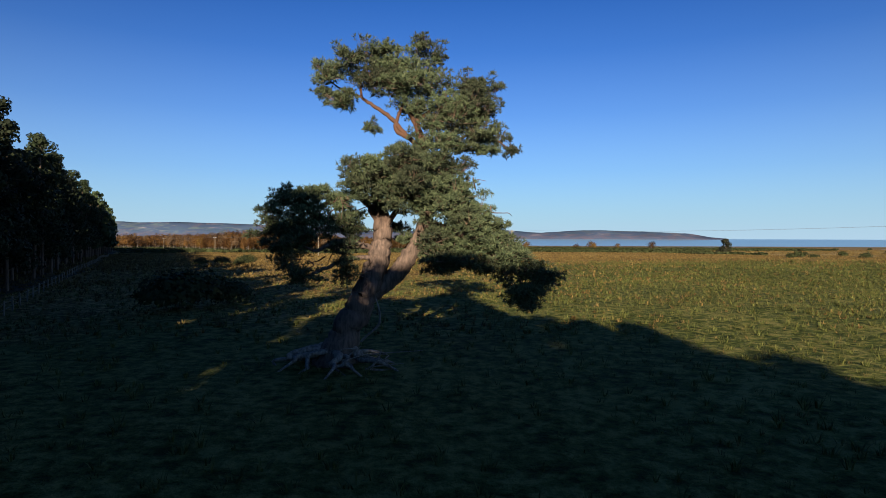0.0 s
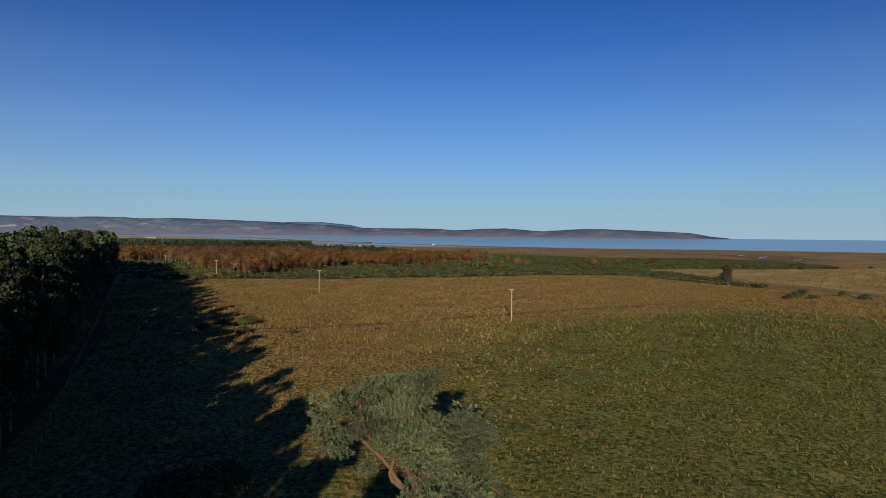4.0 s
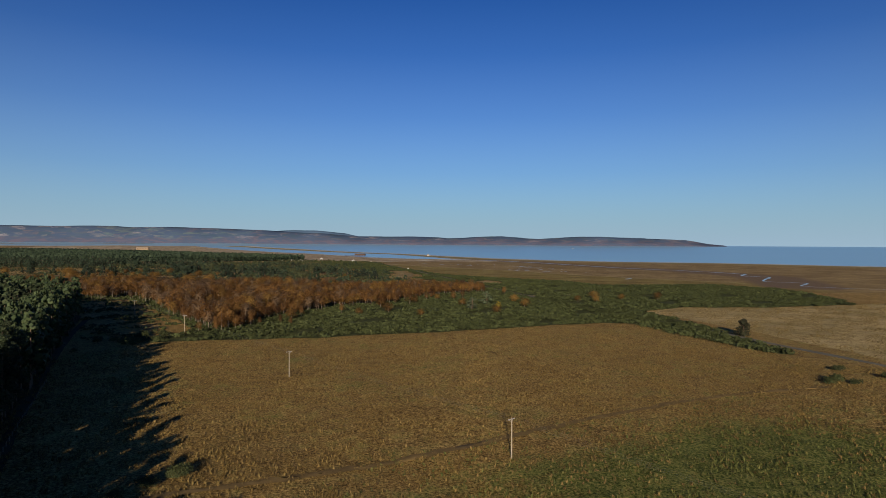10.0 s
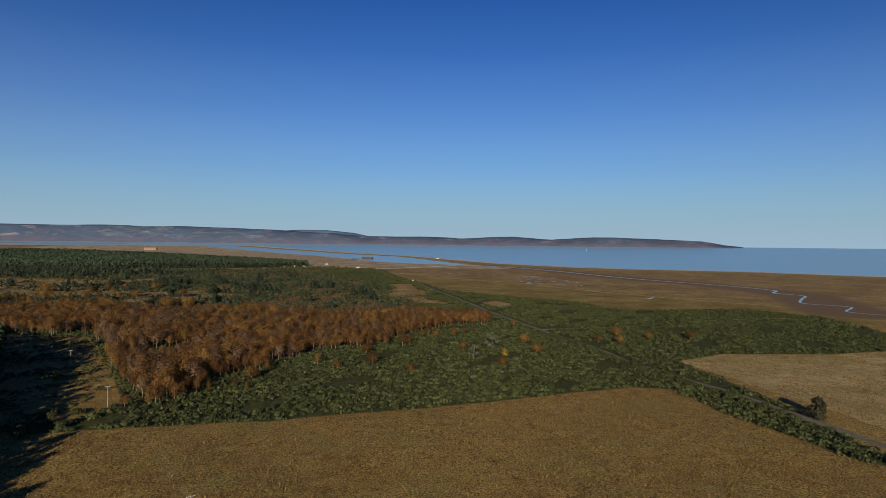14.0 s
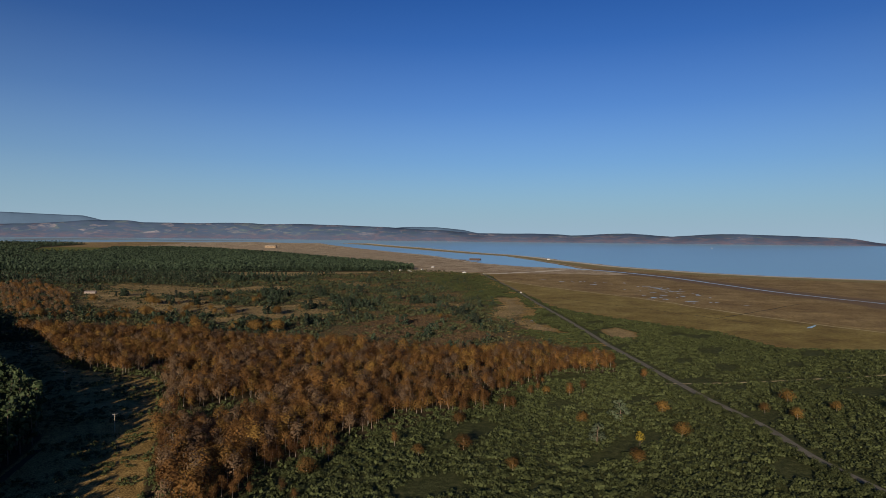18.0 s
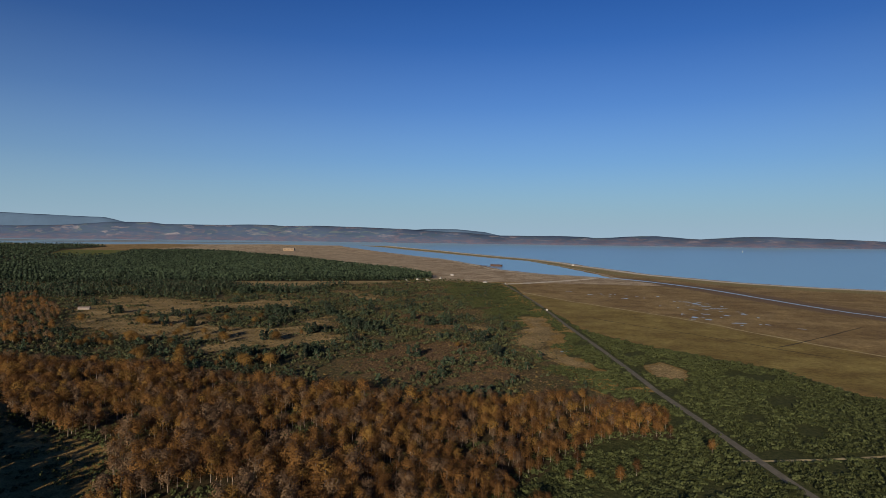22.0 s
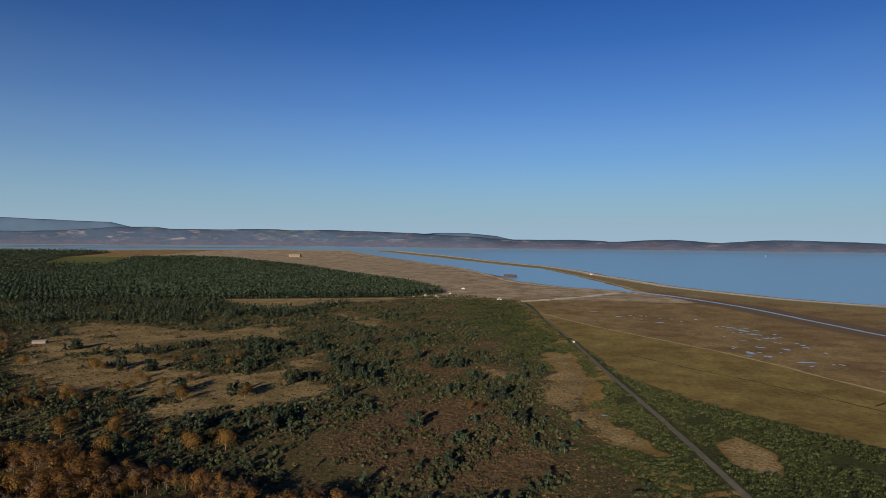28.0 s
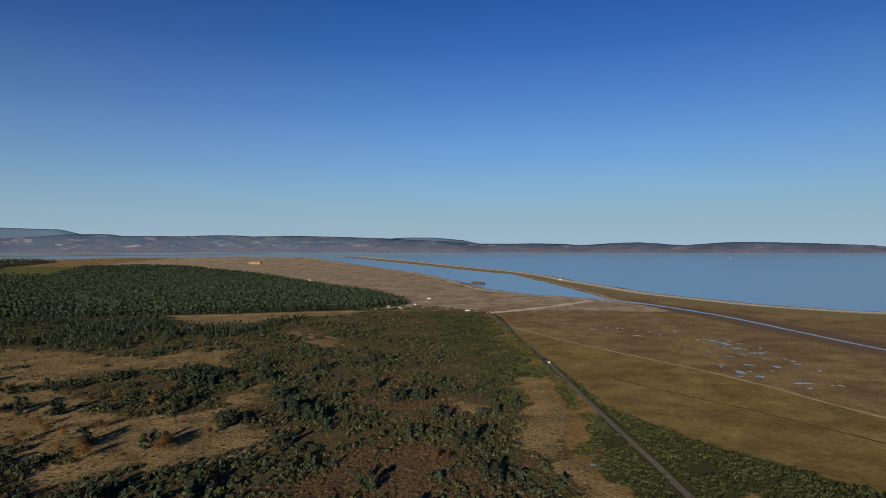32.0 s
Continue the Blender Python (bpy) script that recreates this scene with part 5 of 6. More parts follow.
for sel, mat, nm, lab in ((kinds < 0.5, M_BIRCH, "birch_wood", "dense birch wood in orange autumn leaf"),
                          ((kinds >= 0.5) & (kinds < 0.72), M_GOLD, "golden_birches", "golden-leaved birches among the wood"),
                          (kinds >= 0.72, M_BARE, "bare_birches", "brown half-bare birches among the wood")):
    q = left[sel]
    scatter(nm, birch_lo, q, np.where(q[:, 0] < -70, 1.14, 0.94) * (1 + 0.2 * lumps(q[:, 0], q[:, 1], 22, 9)) * r.uniform(0.68, 1.24, len(q)), [M_BIRCHBARK, mat], r, lab, "wood")
lane = sample([(-120, 270), (-150, 290), (-195, 380), (-275, 450), (-380, 545), (-540, 680), (-500, 690), (-380, 585), (-270, 488), (-200, 472), (-160, 415), (-122, 350)], 0, r,
              keep=lambda x, y: lumps(x, y, 9, 3) + 0.6 * lumps(x, y, 4, 1) > -0.15, spacing=3.4)
scatter("lane_scrub", [bush_template(s + 70, 24, 0.5, 2.1, 1.2) for s in range(4)], lane, r.uniform(0.35, 1.1, len(lane)), [M_GORSE], r, "low dark gorse and rough grass along the wood", "scrub")
low = sample(BIRCHES, 0, r, keep=lambda x, y: (inside(BIRCHES, x, y) < 13) | (lumps(x, y, 17, 2) < -0.4) | (lumps(x, y, 8, 5) < -0.6), spacing=3.6)
low = np.vstack([low, sample(BIRCHES, 0, r, keep=lambda x, y: lumps(x, y, 6, 3) > 0.2, spacing=5)])
scatter("undergrowth", [bush_template(s + 50, 20, 0.6, 2.2, 1.6) for s in range(4)], low, r.uniform(0.5, 1.2, len(low)), [M_GORSE], r, "dark gorse and bramble under the birches", "undergrowth")
strays = sample(SCRUB, 150, r, keep=lambda x, y: (y < 900) & (x < -60) & (x > -620))
single_trees("birch_tree", birch, [M_BIRCHBARK, M_BIRCH], strays[:34], r.uniform(0.55, 0.9, 34), r,
             "small lone birch with orange leaves on the heath", "tree", "stray birches on the heath")
lone = [(7.6, 370), (-12.6, 386), (-19, 420), (1, 450), (23, 482), (-41, 434), (-48, 437), (79, 455), (131, 466), (142, 456), (168, 474), (197, 474), (56, 385), (150, 487),
        (80, 420), (38, 431), (-79, 768), (-72, 770), (-30, 380), (-66, 352)]
lone = np.array([(x, y, ground_z(x, y)) for x, y in lone])
single_trees("birch_tree", birch_round, [M_BIRCHBARK, M_GOLD], lone, r.uniform(0.75, 1.2, len(lone)), r,
             "small bushy birch with golden-brown leaves among gorse", "tree", "lone birches in the gorse")
fringe = sample([(-110, 300), (-60, 330), (-20, 400), (40, 480), (100, 540), (60, 560), (-20, 470), (-80, 370)], 150, r,
                keep=lambda x, y: (inside(BIRCHES, x, y) < 4))[:40]
single_trees("birch_tree", birch, [M_BIRCHBARK, M_BIRCH], fringe, r.uniform(0.5, 0.95, len(fringe)), r,
             "birch with orange leaves standing out from the wood", "tree", "birches of the wood edge")
otrees = [(-438, 814), (-298, 741), (-255, 758), (-319, 650), (-292, 663), (-271, 630), (-224, 645), (-208, 653), (-383, 728), (-441, 820), (-450, 826), (-307, 753), (-332, 662), (-298, 670), (-231, 652), (-215, 664), (-259, 771), (-391, 733), (-518, 816), (-480, 690), (-560, 760)]
otrees = np.array([(x, y, ground_z(x, y)) for x, y in otrees])
single_trees("birch_tree", birch_round, [M_BIRCHBARK, M_GOLD], otrees, r.uniform(1.35, 1.9, len(otrees)), r,
             "rounded birch with golden leaves in a clearing", "tree", "birches in the clearing")
single_trees("birch_tree", [birch_template(77, 170, 0.5, 1, 9)], [M_BIRCHBARK, M_YELLOW], [(60, 407, 0.0)], [0.75], r,
             "small birch with bright yellow leaves in the gorse", "tree", "")
grey = [pine_template(s + 60, 420, 0.4, 8.0, 0.12, 4.0, 12, 6) for s in range(2)]
single_trees("scots_pine", grey, [M_TRUNK, M_GREY_PINE], [(57, 441, 0.0), (42, 405, 0.0)], [1.25, 1.1], r,
             "broad grey-green young pine among gorse", "tree", "young pines in the gorse")
single_trees("hawthorn_tree", [pine_template(88, 1500, 0.32, 7.0, 0.04, 3.9, 18, 6)], [M_TRUNK, M_SCRUB], [(163.5, 293, 0.0)], [1.15], r,
             "dense dark evergreen tree standing in the hedge", "tree", "")

# ---- gorse ----
r = np.random.default_rng(41)
gorse_hi = [bush_template(s, 360, 0.19, 1.7, 1.7) for s in range(4)]
gorse_near = [bush_template(s, 1600, 0.085, 1.7, 1.5) for s in range(3)]
gorse_lo = [bush_template(s + 9, 36, 0.48, 2.5, 1.35, 0.35) for s in range(5)]
scrub_lo = [bush_template(s + 19, 16, 0.78, 2.2, 2.0) for s in range(5)]


def off_road(x, y, w):
    return line_distance(ROAD_LINE, x, y) > w


pts = sample(GORSE, 0, r, keep=lambda x, y: off_road(x, y, 4.5) & (inside(BIRCHES, x, y) < 0) & (tan_depth(x, y) + 6 * lumps(x, y, 9, 2) < -1) & (inside(CLEARING_3, x, y) < -1)
             & (line_distance([(95, 519), (164, 540), (219, 561), (350, 600)], x, y) > 3) & (lumps(x, y, 13, 4) > -0.55) & (lumps(x, y, 5, 2) > -0.9), spacing=3.5)
pts = pts[r.uniform(0, 1, len(pts)) < np.clip(1.15 - (pts[:, 1] - 700) / 900, 0.3, 1)]
hedge = []
for (ax, ay), (bx, by) in zip(ROAD_LINE[2:7], ROAD_LINE[3:8]):
    for k in np.arange(0, math.hypot(bx - ax, by - ay), 2.2):
        t = k / math.hypot(bx - ax, by - ay)
        hedge += [(ax + (bx - ax) * t - o + r.normal(0, 0.8), ay + (by - ay) * t + r.normal(0, 1.0)) for o in ((5.5, 8.5) if ay + (by - ay) * t > 276 else ())]
hedge = np.array(hedge)
hedge = np.column_stack([hedge, ground_z(hedge[:, 0], hedge[:, 1])])
far_side = r.permutation(len(hedge))
hedge, hedge_rest = hedge[far_side[:95]], hedge[far_side[95:]]
front = (pts[:, 1] < 372) & (pts[:, 0] < 128)
front_pts = pts[front][r.permutation(front.sum())]
single_bushes("gorse_bush", gorse_hi, M_GORSE, front_pts[:120], r.uniform(0.8, 1.5, 120), r, "dense green gorse bush at the field edge", "bush", "gorse along the field")
q = np.vstack([pts[~front], front_pts[120:], hedge_rest])
scatter("gorse", gorse_lo, q, r.uniform(0.7, 1.45, len(q)), [M_GORSE], r, "dense dark green gorse thicket", "gorse")
single_bushes("gorse_bush", gorse_hi, M_GORSE, hedge, r.uniform(0.9, 1.7, len(hedge)), r, "tall dark gorse bush in the roadside hedge", "bush", "hedge of gorse", 1.15)
far_hedge = [(157, 196), (159, 188), (163, 170), (168, 150), (138, 194), (141, 190), (134, 192), (172, 140), (150, 210), (176, 128), (260, 300), (300, 330), (210, 200), (360, 440), (330, 438), (300, 432)]
far_hedge = np.array([(x, y, ground_z(x, y)) for x, y in far_hedge])
single_bushes("gorse_bush", gorse_hi, M_GORSE, far_hedge, r.uniform(1.0, 1.8, len(far_hedge)), r, "low dark gorse bush on rough grass", "bush", "scattered gorse")
near_bush = [(-22, 25, 2.3), (-47, 118, 1.5), (-43, 122, 1.8), (-40, 107, 1.2), (-50, 112, 1.3), (-30, 109, 0.7), (-20, 29, 1.6)]
single_bushes("gorse_bush", gorse_near, M_GORSE, [(x, y, float(ground_z(x, y))) for x, y, s in near_bush], [s for x, y, s in near_bush], r,
              "dark gorse bush in the shade of the wood", "bush", "gorse by the wood")
single_bushes("gorse_bush", gorse_hi, M_GORSE, [(-120 + 7 * r.normal(), 285 + 9 * r.normal(), 0.0) for _ in range(22)], r.uniform(1.0, 1.8, 22), r,
              "dark gorse bush at the field corner", "bush", "gorse by the wood")

# ---- scrub and heath ----
west = sample(WEST_BIRCHES, 0, r, keep=lambda x, y: lumps(x, y, 15, 4) > -0.25, spacing=9)
ruddy = r.uniform(0, 1, len(west)) < 0.55
for sel, mat in ((ruddy, M_BIRCH), (~ruddy, M_BARE)):
    scatter("birch_wood", birch_lo, west[sel], r.uniform(0.6, 1.1, sel.sum()), [M_BIRCHBARK, mat], r, "orange birches scattered at the edge of the heath", "wood")
def bushy(x, y):
    """Where the heath is overgrown: thickets between the dry-grass patches."""
    return lumps(x, y, 26, 1) + 0.8 * lumps(x, y, 9, 3) - 0.8 * np.clip((tan_depth(x, y) - 5 + 13 * lumps(x, y, 8, 2) + 9 * lumps(x, y, 21, 6)) / 14, -0.3, 1) - 0.4 * np.clip(rust_depth(x, y) / 14, 0, 1) + 0.7 * np.clip((760 - y) / 90, 0, 1) * (x < -170)


def clear_of(x, y, w=9):
    return (inside(BIRCHES, x, y) < -2) & off_road(x, y, 6) & (line_distance(FRONT_TRACK, x, y) > w) & (inside(VERGE, x, y) < -6)


pts = sample(SCRUB, 0, r, keep=lambda x, y: (inside(GORSE, x, y) < 0) & clear_of(x, y) & (bushy(x, y) > 0.0) & (r.uniform(0, 1, x.shape) < np.clip(1.3 - (y - 600) / 750, 0.3, 1) * np.clip(1.2 + (x + 420) / 400, 0.25, 1)), spacing=4.3)
scatter("scrub", scrub_lo, pts, (0.3 + 1.3 * r.uniform(0, 1, len(pts)) ** 2) * np.interp(pts[:, 1], [700, 1300], [1, 1.5]), [M_SCRUB], r, "mixed green gorse and broom scrub", "scrub")
pts = sample(SCRUB, 0, r, keep=lambda x, y: clear_of(x, y) & (bushy(x, y) <= 0.1) & (lumps(x, y, 7, 5) > -0.3), spacing=4.6)
scatter("grass_hummocks", [bush_template(s + 79, 16, 0.5, 1.9, 0.7, 0.3) for s in range(4)], pts, r.uniform(0.3, 0.9, len(pts)), [M_TUFT], r, "tan tussocks of dry grass on the heath", "grass")
pts = sample(SCRUB, 0, r, keep=lambda x, y: clear_of(x, y) & (bushy(x, y) <= 0.1) & (x > -700) & (y < 1250) & (lumps(x, y, 5, 2) + 0.7 * lumps(x, y, 17, 8) > 0.25), spacing=5.5)
scatter("low_shrubs", scrub_lo, pts, r.uniform(0.25, 0.75, len(pts)), [M_SCRUB], r, "small dark shrubs dotted over dry grass", "scrub")
pts = np.vstack([sample(q, 0, r, keep=lambda x, y: inside(BIRCHES, x, y) < 0, spacing=3.2) for q in RUST_PATCHES])
scatter("heather", gorse_lo, pts, r.uniform(0.3, 0.85, len(pts)), [M_HEATH], r, "brown heather and dead bracken", "heath")
pts = sample(SCRUB, 0, r, keep=lambda x, y: clear_of(x, y) & (lumps(x, y, 30, 6) + 0.6 * lumps(x, y, 8, 2) > 0.35) & (tan_depth(x, y) < 2), spacing=7)
scatter("bracken", scrub_lo, pts, r.uniform(0.4, 0.8, len(pts)), [M_HEATH], r, "rusty brown bracken patches", "heath")
scrub_pine = [pine_template(s + 40, 260, 0.8, 9.5, 0.06, 3.6, 10, 5) for s in range(4)]
clump = [(-338, 947, 26), (-352, 958, 12), (-326, 938, 12), (-212, 868, 12), (-196, 852, 12), (-180, 840, 8), (-135, 905, 9), (-114, 912, 8), (-390, 826, 5), (-263, 770, 5), (-316, 765, 4), (-237, 816, 6), (-304, 860, 6),
         (-447, 897, 6), (-425, 828, 4), (-183, 781, 3), (-234, 895, 6), (-560, 1225, 14), (-520, 1190, 10), (-610, 1180, 10), (-470, 1200, 10), (-540, 1110, 6), (-660, 1100, 8), (-540, 900, 6), (-420, 940, 3), (-280, 960, 6), (-160, 940, 5),
         (-90, 860, 4), (-60, 800, 4), (-40, 740, 4), (-110, 720, 3), (-200, 700, 5), (-250, 680, 6), (-300, 1010, 6), (-240, 1010, 6), (-200, 1060, 5)]
pts = sample(SCRUB, 17000, r, keep=lambda x, y: clear_of(x, y, 10) & (x > -640) & (y < 1300) & (bushy(x, y) + 0.5 * lumps(x, y, 15, 7) > 0.55))
scatter("scrub_trees", [pine_template(s + 140, 64, 0.85, 5.5, 0.06, 2.5, 6, 4) for s in range(4)], pts, r.uniform(0.45, 1.35, len(pts)), [M_TRUNK, M_FAR_PINE], r, "scattered dark bushy pines and broom", "scrub")
heath_trees = sample(CLEARING, 420, r, keep=lambda x, y: (lumps(x, y, 21, 6) + 0.5 * lumps(x, y, 9, 1) > 0.1) & (tan_depth(x, y) < 0))[:110]
scatter("heath_pines", scrub_pine, heath_trees, r.uniform(0.45, 0.95, len(heath_trees)), [M_TRUNK, M_FAR_PINE], r, "dark bushy pines standing in dry grass", "scrub")
gold_trees = sample(CLEARING, 150, r, keep=lambda x, y: y < 900)[:26]
gold_trees = np.vstack([gold_trees, sample([(-440, 700), (-300, 640), (-190, 640), (-230, 700), (-380, 780)], 60, r)[:24]])
single_trees("birch_tree", birch_round, [M_BIRCHBARK, M_GOLD], gold_trees, r.uniform(0.7, 1.3, len(gold_trees)), r, "rounded birch with golden leaves in a clearing", "tree", "birches in the clearing")
cp = np.array([(x + r.normal(0, 2.6 + 0.34 * n), y + r.normal(0, 2.6 + 0.3 * n), 0.0) for x, y, n in clump for _ in range(n)])
single_trees("young_pine", scrub_pine, [M_TRUNK, M_FAR_PINE], cp, r.uniform(0.75, 1.3, len(cp)), r, "bushy young Scots pine on the heath", "tree", "young pines on the heath")

# ---- plantations ----
far_pine = [pine_template(s + 90, 40, 1.25, 11.0, 0.06, 3.0, 5, 3) for s in range(5)]
pts = sample(DARK_SCRUB, 0, r, keep=lambda x, y: (lumps(x, y, 40, 2) + 0.6 * lumps(x, y, 14, 4) > -0.25) & (line_distance(FRONT_TRACK, x, y) > 9) & (inside(VERGE, x, y) < -6) & (tan_depth(x, y) < -3), spacing=8)
scatter("young_pine_wood", far_pine, pts, r.uniform(0.6, 1.3, len(pts)) * (1 + 0.25 * lumps(pts[:, 0], pts[:, 1], 30, 3)), [M_TRUNK, M_FAR_PINE], r, "dark self-sown pines and scrub", "wood")
a = math.atan2(2478 - 1700, -1067 + 291)
us, ws = np.meshgrid(np.arange(-400, 2400, 4.8), np.arange(-1600, 1600, 9.2))
u, w = us.ravel() + r.normal(0, 1.4, us.size), ws.ravel() + r.normal(0, 1.3, us.size)
px, py = -291 + math.cos(a) * u - math.sin(a) * w, 1700 + math.sin(a) * u + math.cos(a) * w
ok = (inside(PLANTATION, px, py) > 0) & (r.uniform(0, 1, px.size) < (thin := np.clip(1.1 - (py - 1600) / 1400, 0.25, 1)))
ok &= (line_distance(RIDE, px, py) > 7) & (line_distance(FRONT_TRACK, px, py) > 9)
pts = np.column_stack([px[ok], py[ok], ground_z(px[ok], py[ok])])
far_lo = [(v, f[m > 0], m[m > 0]) for v, f, m in (pine_template(s + 120, 12, 2.1, 12.5, 0.15, 2.6, 3, 3) for s in range(5))]
wide = 1 / np.sqrt(thin[ok])
scatter("pine_plantation", far_lo, pts, r.uniform(0.8, 1.15, len(pts)) * wide, [M_TRUNK, M_FAR_PINE], r, "dense dark pine plantation in rows", "wood", tall=1.05 / wide)
pts = sample(FAR_WOOD, 0, r, spacing=22)
scatter("distant_wood", far_lo, pts, r.uniform(1.3, 1.9, len(pts)), [M_TRUNK, M_FAR_PINE], r, "distant dark pine forest", "wood", tall=np.full(len(pts), 0.75))

# ---- grass tussocks ----
r = np.random.default_rng(51)
tufts = [tuft_template(s, 8, 0.34, 0.36, 0.022) for s in range(6)]


def sheaf_template(seed, blades, height, spread, width):
    """A tussock of a few broad bent sheaves."""
    v, f, m = tuft_template(seed, blades, height, spread, width)
    n = blades * 4
    top = v[n:].reshape(-1, 4, 3)
    low = v[:n].reshape(-1, 4, 3)
    return np.concatenate([low[:, :2], top[:, 2:]], 1).reshape(-1, 3), f[:blades], m[:blades]


sheaves = [sheaf_template(s + 60, 6, 0.38, 0.42, 0.085) for s in range(6)]
pts = sample(FIELD, 250000, r, keep=lambda x, y: (y > 12) & (r.uniform(0, 1, x.shape) < np.clip(0.55 + 0.6 * lumps(x, y, 5, 3), 0.1, 1) * np.clip(1.2 - y / 400, 0.4, 1)))
lush_here = np.clip(1.05 - np.abs((pts[:, 0] - 60) * 0.8 - (pts[:, 1] - 75) * 0.25) / 75 - np.maximum(0, pts[:, 1] - 125) / 60, 0, 1)
green = r.uniform(0, 1, len(pts)) < lush_here * 0.9
for sel, mat, nm, lab in ((~green, M_TUFT, "dry_grass", "tan dry grass tussocks"), (green, M_TUFT_GREEN, "green_grass", "green grass tussocks")):
    q = pts[sel]
    scatter(nm, sheaves, q, r.uniform(0.55, 1.5, len(q)) * np.interp(q[:, 1], [30, 120], [0.6, 1.15]), [mat], r, lab + " over the rough field", "grass")
pts = sample(PALE, 60000, r, keep=lambda x, y: (x < 420) & (lumps(x, y, 6, 2) > -0.2))
scatter("dry_grass", sheaves, pts, r.uniform(0.7, 1.7, len(pts)), [M_TUFT], r, "straw-coloured tussocks over the pale field", "grass")
pts = sample([(-45, -20), (60, -20), (70, 70), (-45, 70)], 9000, r)
scatter("dry_grass", tufts, pts, r.uniform(0.5, 1.1, len(pts)), [M_TUFT_GREEN], r, "short green and tan grass under the old pine", "grass")

fine = [tuft_template(s + 30, 5, 0.3, 0.22, 0.014) for s in range(6)]
pts = sample([(2, -16), (60, -16), (85, 70), (-8, 70), (-4, 40)], 17000, r)
pick = r.uniform(0, 1, len(pts)) < 0.25
scatter("dry_grass", fine, pts[pick], r.uniform(0.4, 0.95, pick.sum()), [M_TUFT], r, "fine tan grass stems in the lit field", "grass")
scatter("green_grass", fine, pts[~pick], r.uniform(0.4, 0.9, (~pick).sum()), [M_TUFT_GREEN], r, "fine green grass in the lit field", "grass")


# ---- power line ----
def cylinder(radius, height, sides=10, top=None, at=(0, 0, 0)):
    bm = bmesh.new()
    bmesh.ops.create_cone(bm, segments=sides, radius1=radius, radius2=radius if top is None else top, depth=height, cap_ends=True,
                          matrix=Matrix.Translation((at[0], at[1], at[2] + height / 2)))
    return bm


def block(sx, sy, sz, at=(0, 0, 0), bevel=0.0):
    bm = bmesh.new()
    bmesh.ops.create_cube(bm, size=1, matrix=Matrix.Translation((at[0], at[1], at[2] + sz / 2)) @ Matrix.Diagonal((sx, sy, sz, 1)))
    if bevel:
        bmesh.ops.bevel(bm, geom=bm.edges[:], offset=bevel, segments=2, affect="EDGES", profile=0.5)
    return bm


def power_pole(at, turn):
    e = thing("power_pole", at, "pale weathered wooden power pole with steel crossarm in rough grass", "pole", "poles of the power line", turn=turn)
    part("pole", cylinder(0.16, 9.0, 12, 0.12, (0, 0, -0.5)), M_POLE, e)
    part("crossarm", block(2.0, 0.1, 0.12, (0, 0.13, 8.1), 0.01), M_METAL, e, "grey steel crossarm")
    for x in (-0.9, 0.0, 0.9):
        part("insulator", cylinder(0.06, 0.26, 8, 0.035, (x, 0.13, 8.22)), M_CERAMIC, e, "brown porcelain insulator")
    for s in (-1, 1):
        part("brace", quad_mesh("brace", *tube([(s * 0.6, 0.12, 8.1), (s * 0.3, 0.14, 7.8), (0, 0.15, 7.5)], [0.02, 0.02, 0.02], 5), [M_METAL]), M_METAL, e)
    return e


POLES = [(138, -29), (79, 49), (20.4, 128.5), (-38.8, 205), (-109, 308), (-166, 384), (-248, 452), (-330, 518)]
line_turn = []
for i, (x, y) in enumerate(POLES):
    a, c = POLES[max(0, i - 1)], POLES[min(len(POLES) - 1, i + 1)]
    ang = math.degrees(math.atan2(c[1] - a[1], c[0] - a[0])) - 90
    line_turn.append(ang)
    power_pole((x, y, float(ground_z(x, y))), ang)
for off in (-0.9, 0.0, 0.9):
    for i in range(len(POLES) - 1):
        ends = []
        for j in (i, i + 1):
            t = radians(line_turn[j])
            ends.append(np.array([POLES[j][0] + math.cos(t) * off - math.sin(t) * 0.13, POLES[j][1] + math.sin(t) * off + math.cos(t) * 0.13,
                                  float(ground_z(*POLES[j])) + 8.47]))
        k = np.linspace(0, 1, 15)[:, None]
        p = ends[0] * (1 - k) + ends[1] * k - np.array([0, 0, 0.9]) * (4 * k * (1 - k))
        ob = new("power_cable", quad_mesh("power_cable", *tube(p, np.full(15, 0.007), 5), [M_WIRE]))
        tagged(ob, "thin grey overhead cable slung between poles", "cable", "cables of the power line")

# ---- fence along the track ----
fence = thing("fence", (-40, 30, 0), "old wooden post and wire fence along the pine wood", "fence")
prev = None
for k in range(60):
    y = 12 + k * 3.2
    x = -26 - 0.444 * y + 3.0
    z = float(ground_z(x, y))
    bm = block(0.1, 0.1, 1.35, (x + 40, y - 30, z - 0.2), 0.012)
    bmesh.ops.rotate(bm, cent=(x + 40, y - 30, z), matrix=Matrix.Rotation(radians(float(r.normal(0, 3))), 3, "X"), verts=bm.verts)
    part("post", bm, M_POST, fence)
    if prev:
        for h in (0.5, 0.95):
            a, c = np.array([prev[0], prev[1], prev[2] + h]), np.array([x + 40, y - 30, z + h])
            part("rail_wire", quad_mesh("rail_wire", *tube([a, (a + c) / 2 - (0, 0, 0.02), c], [0.008] * 3, 4), [M_WIRE]), M_WIRE, fence)
    prev = (x + 40, y - 30, z)


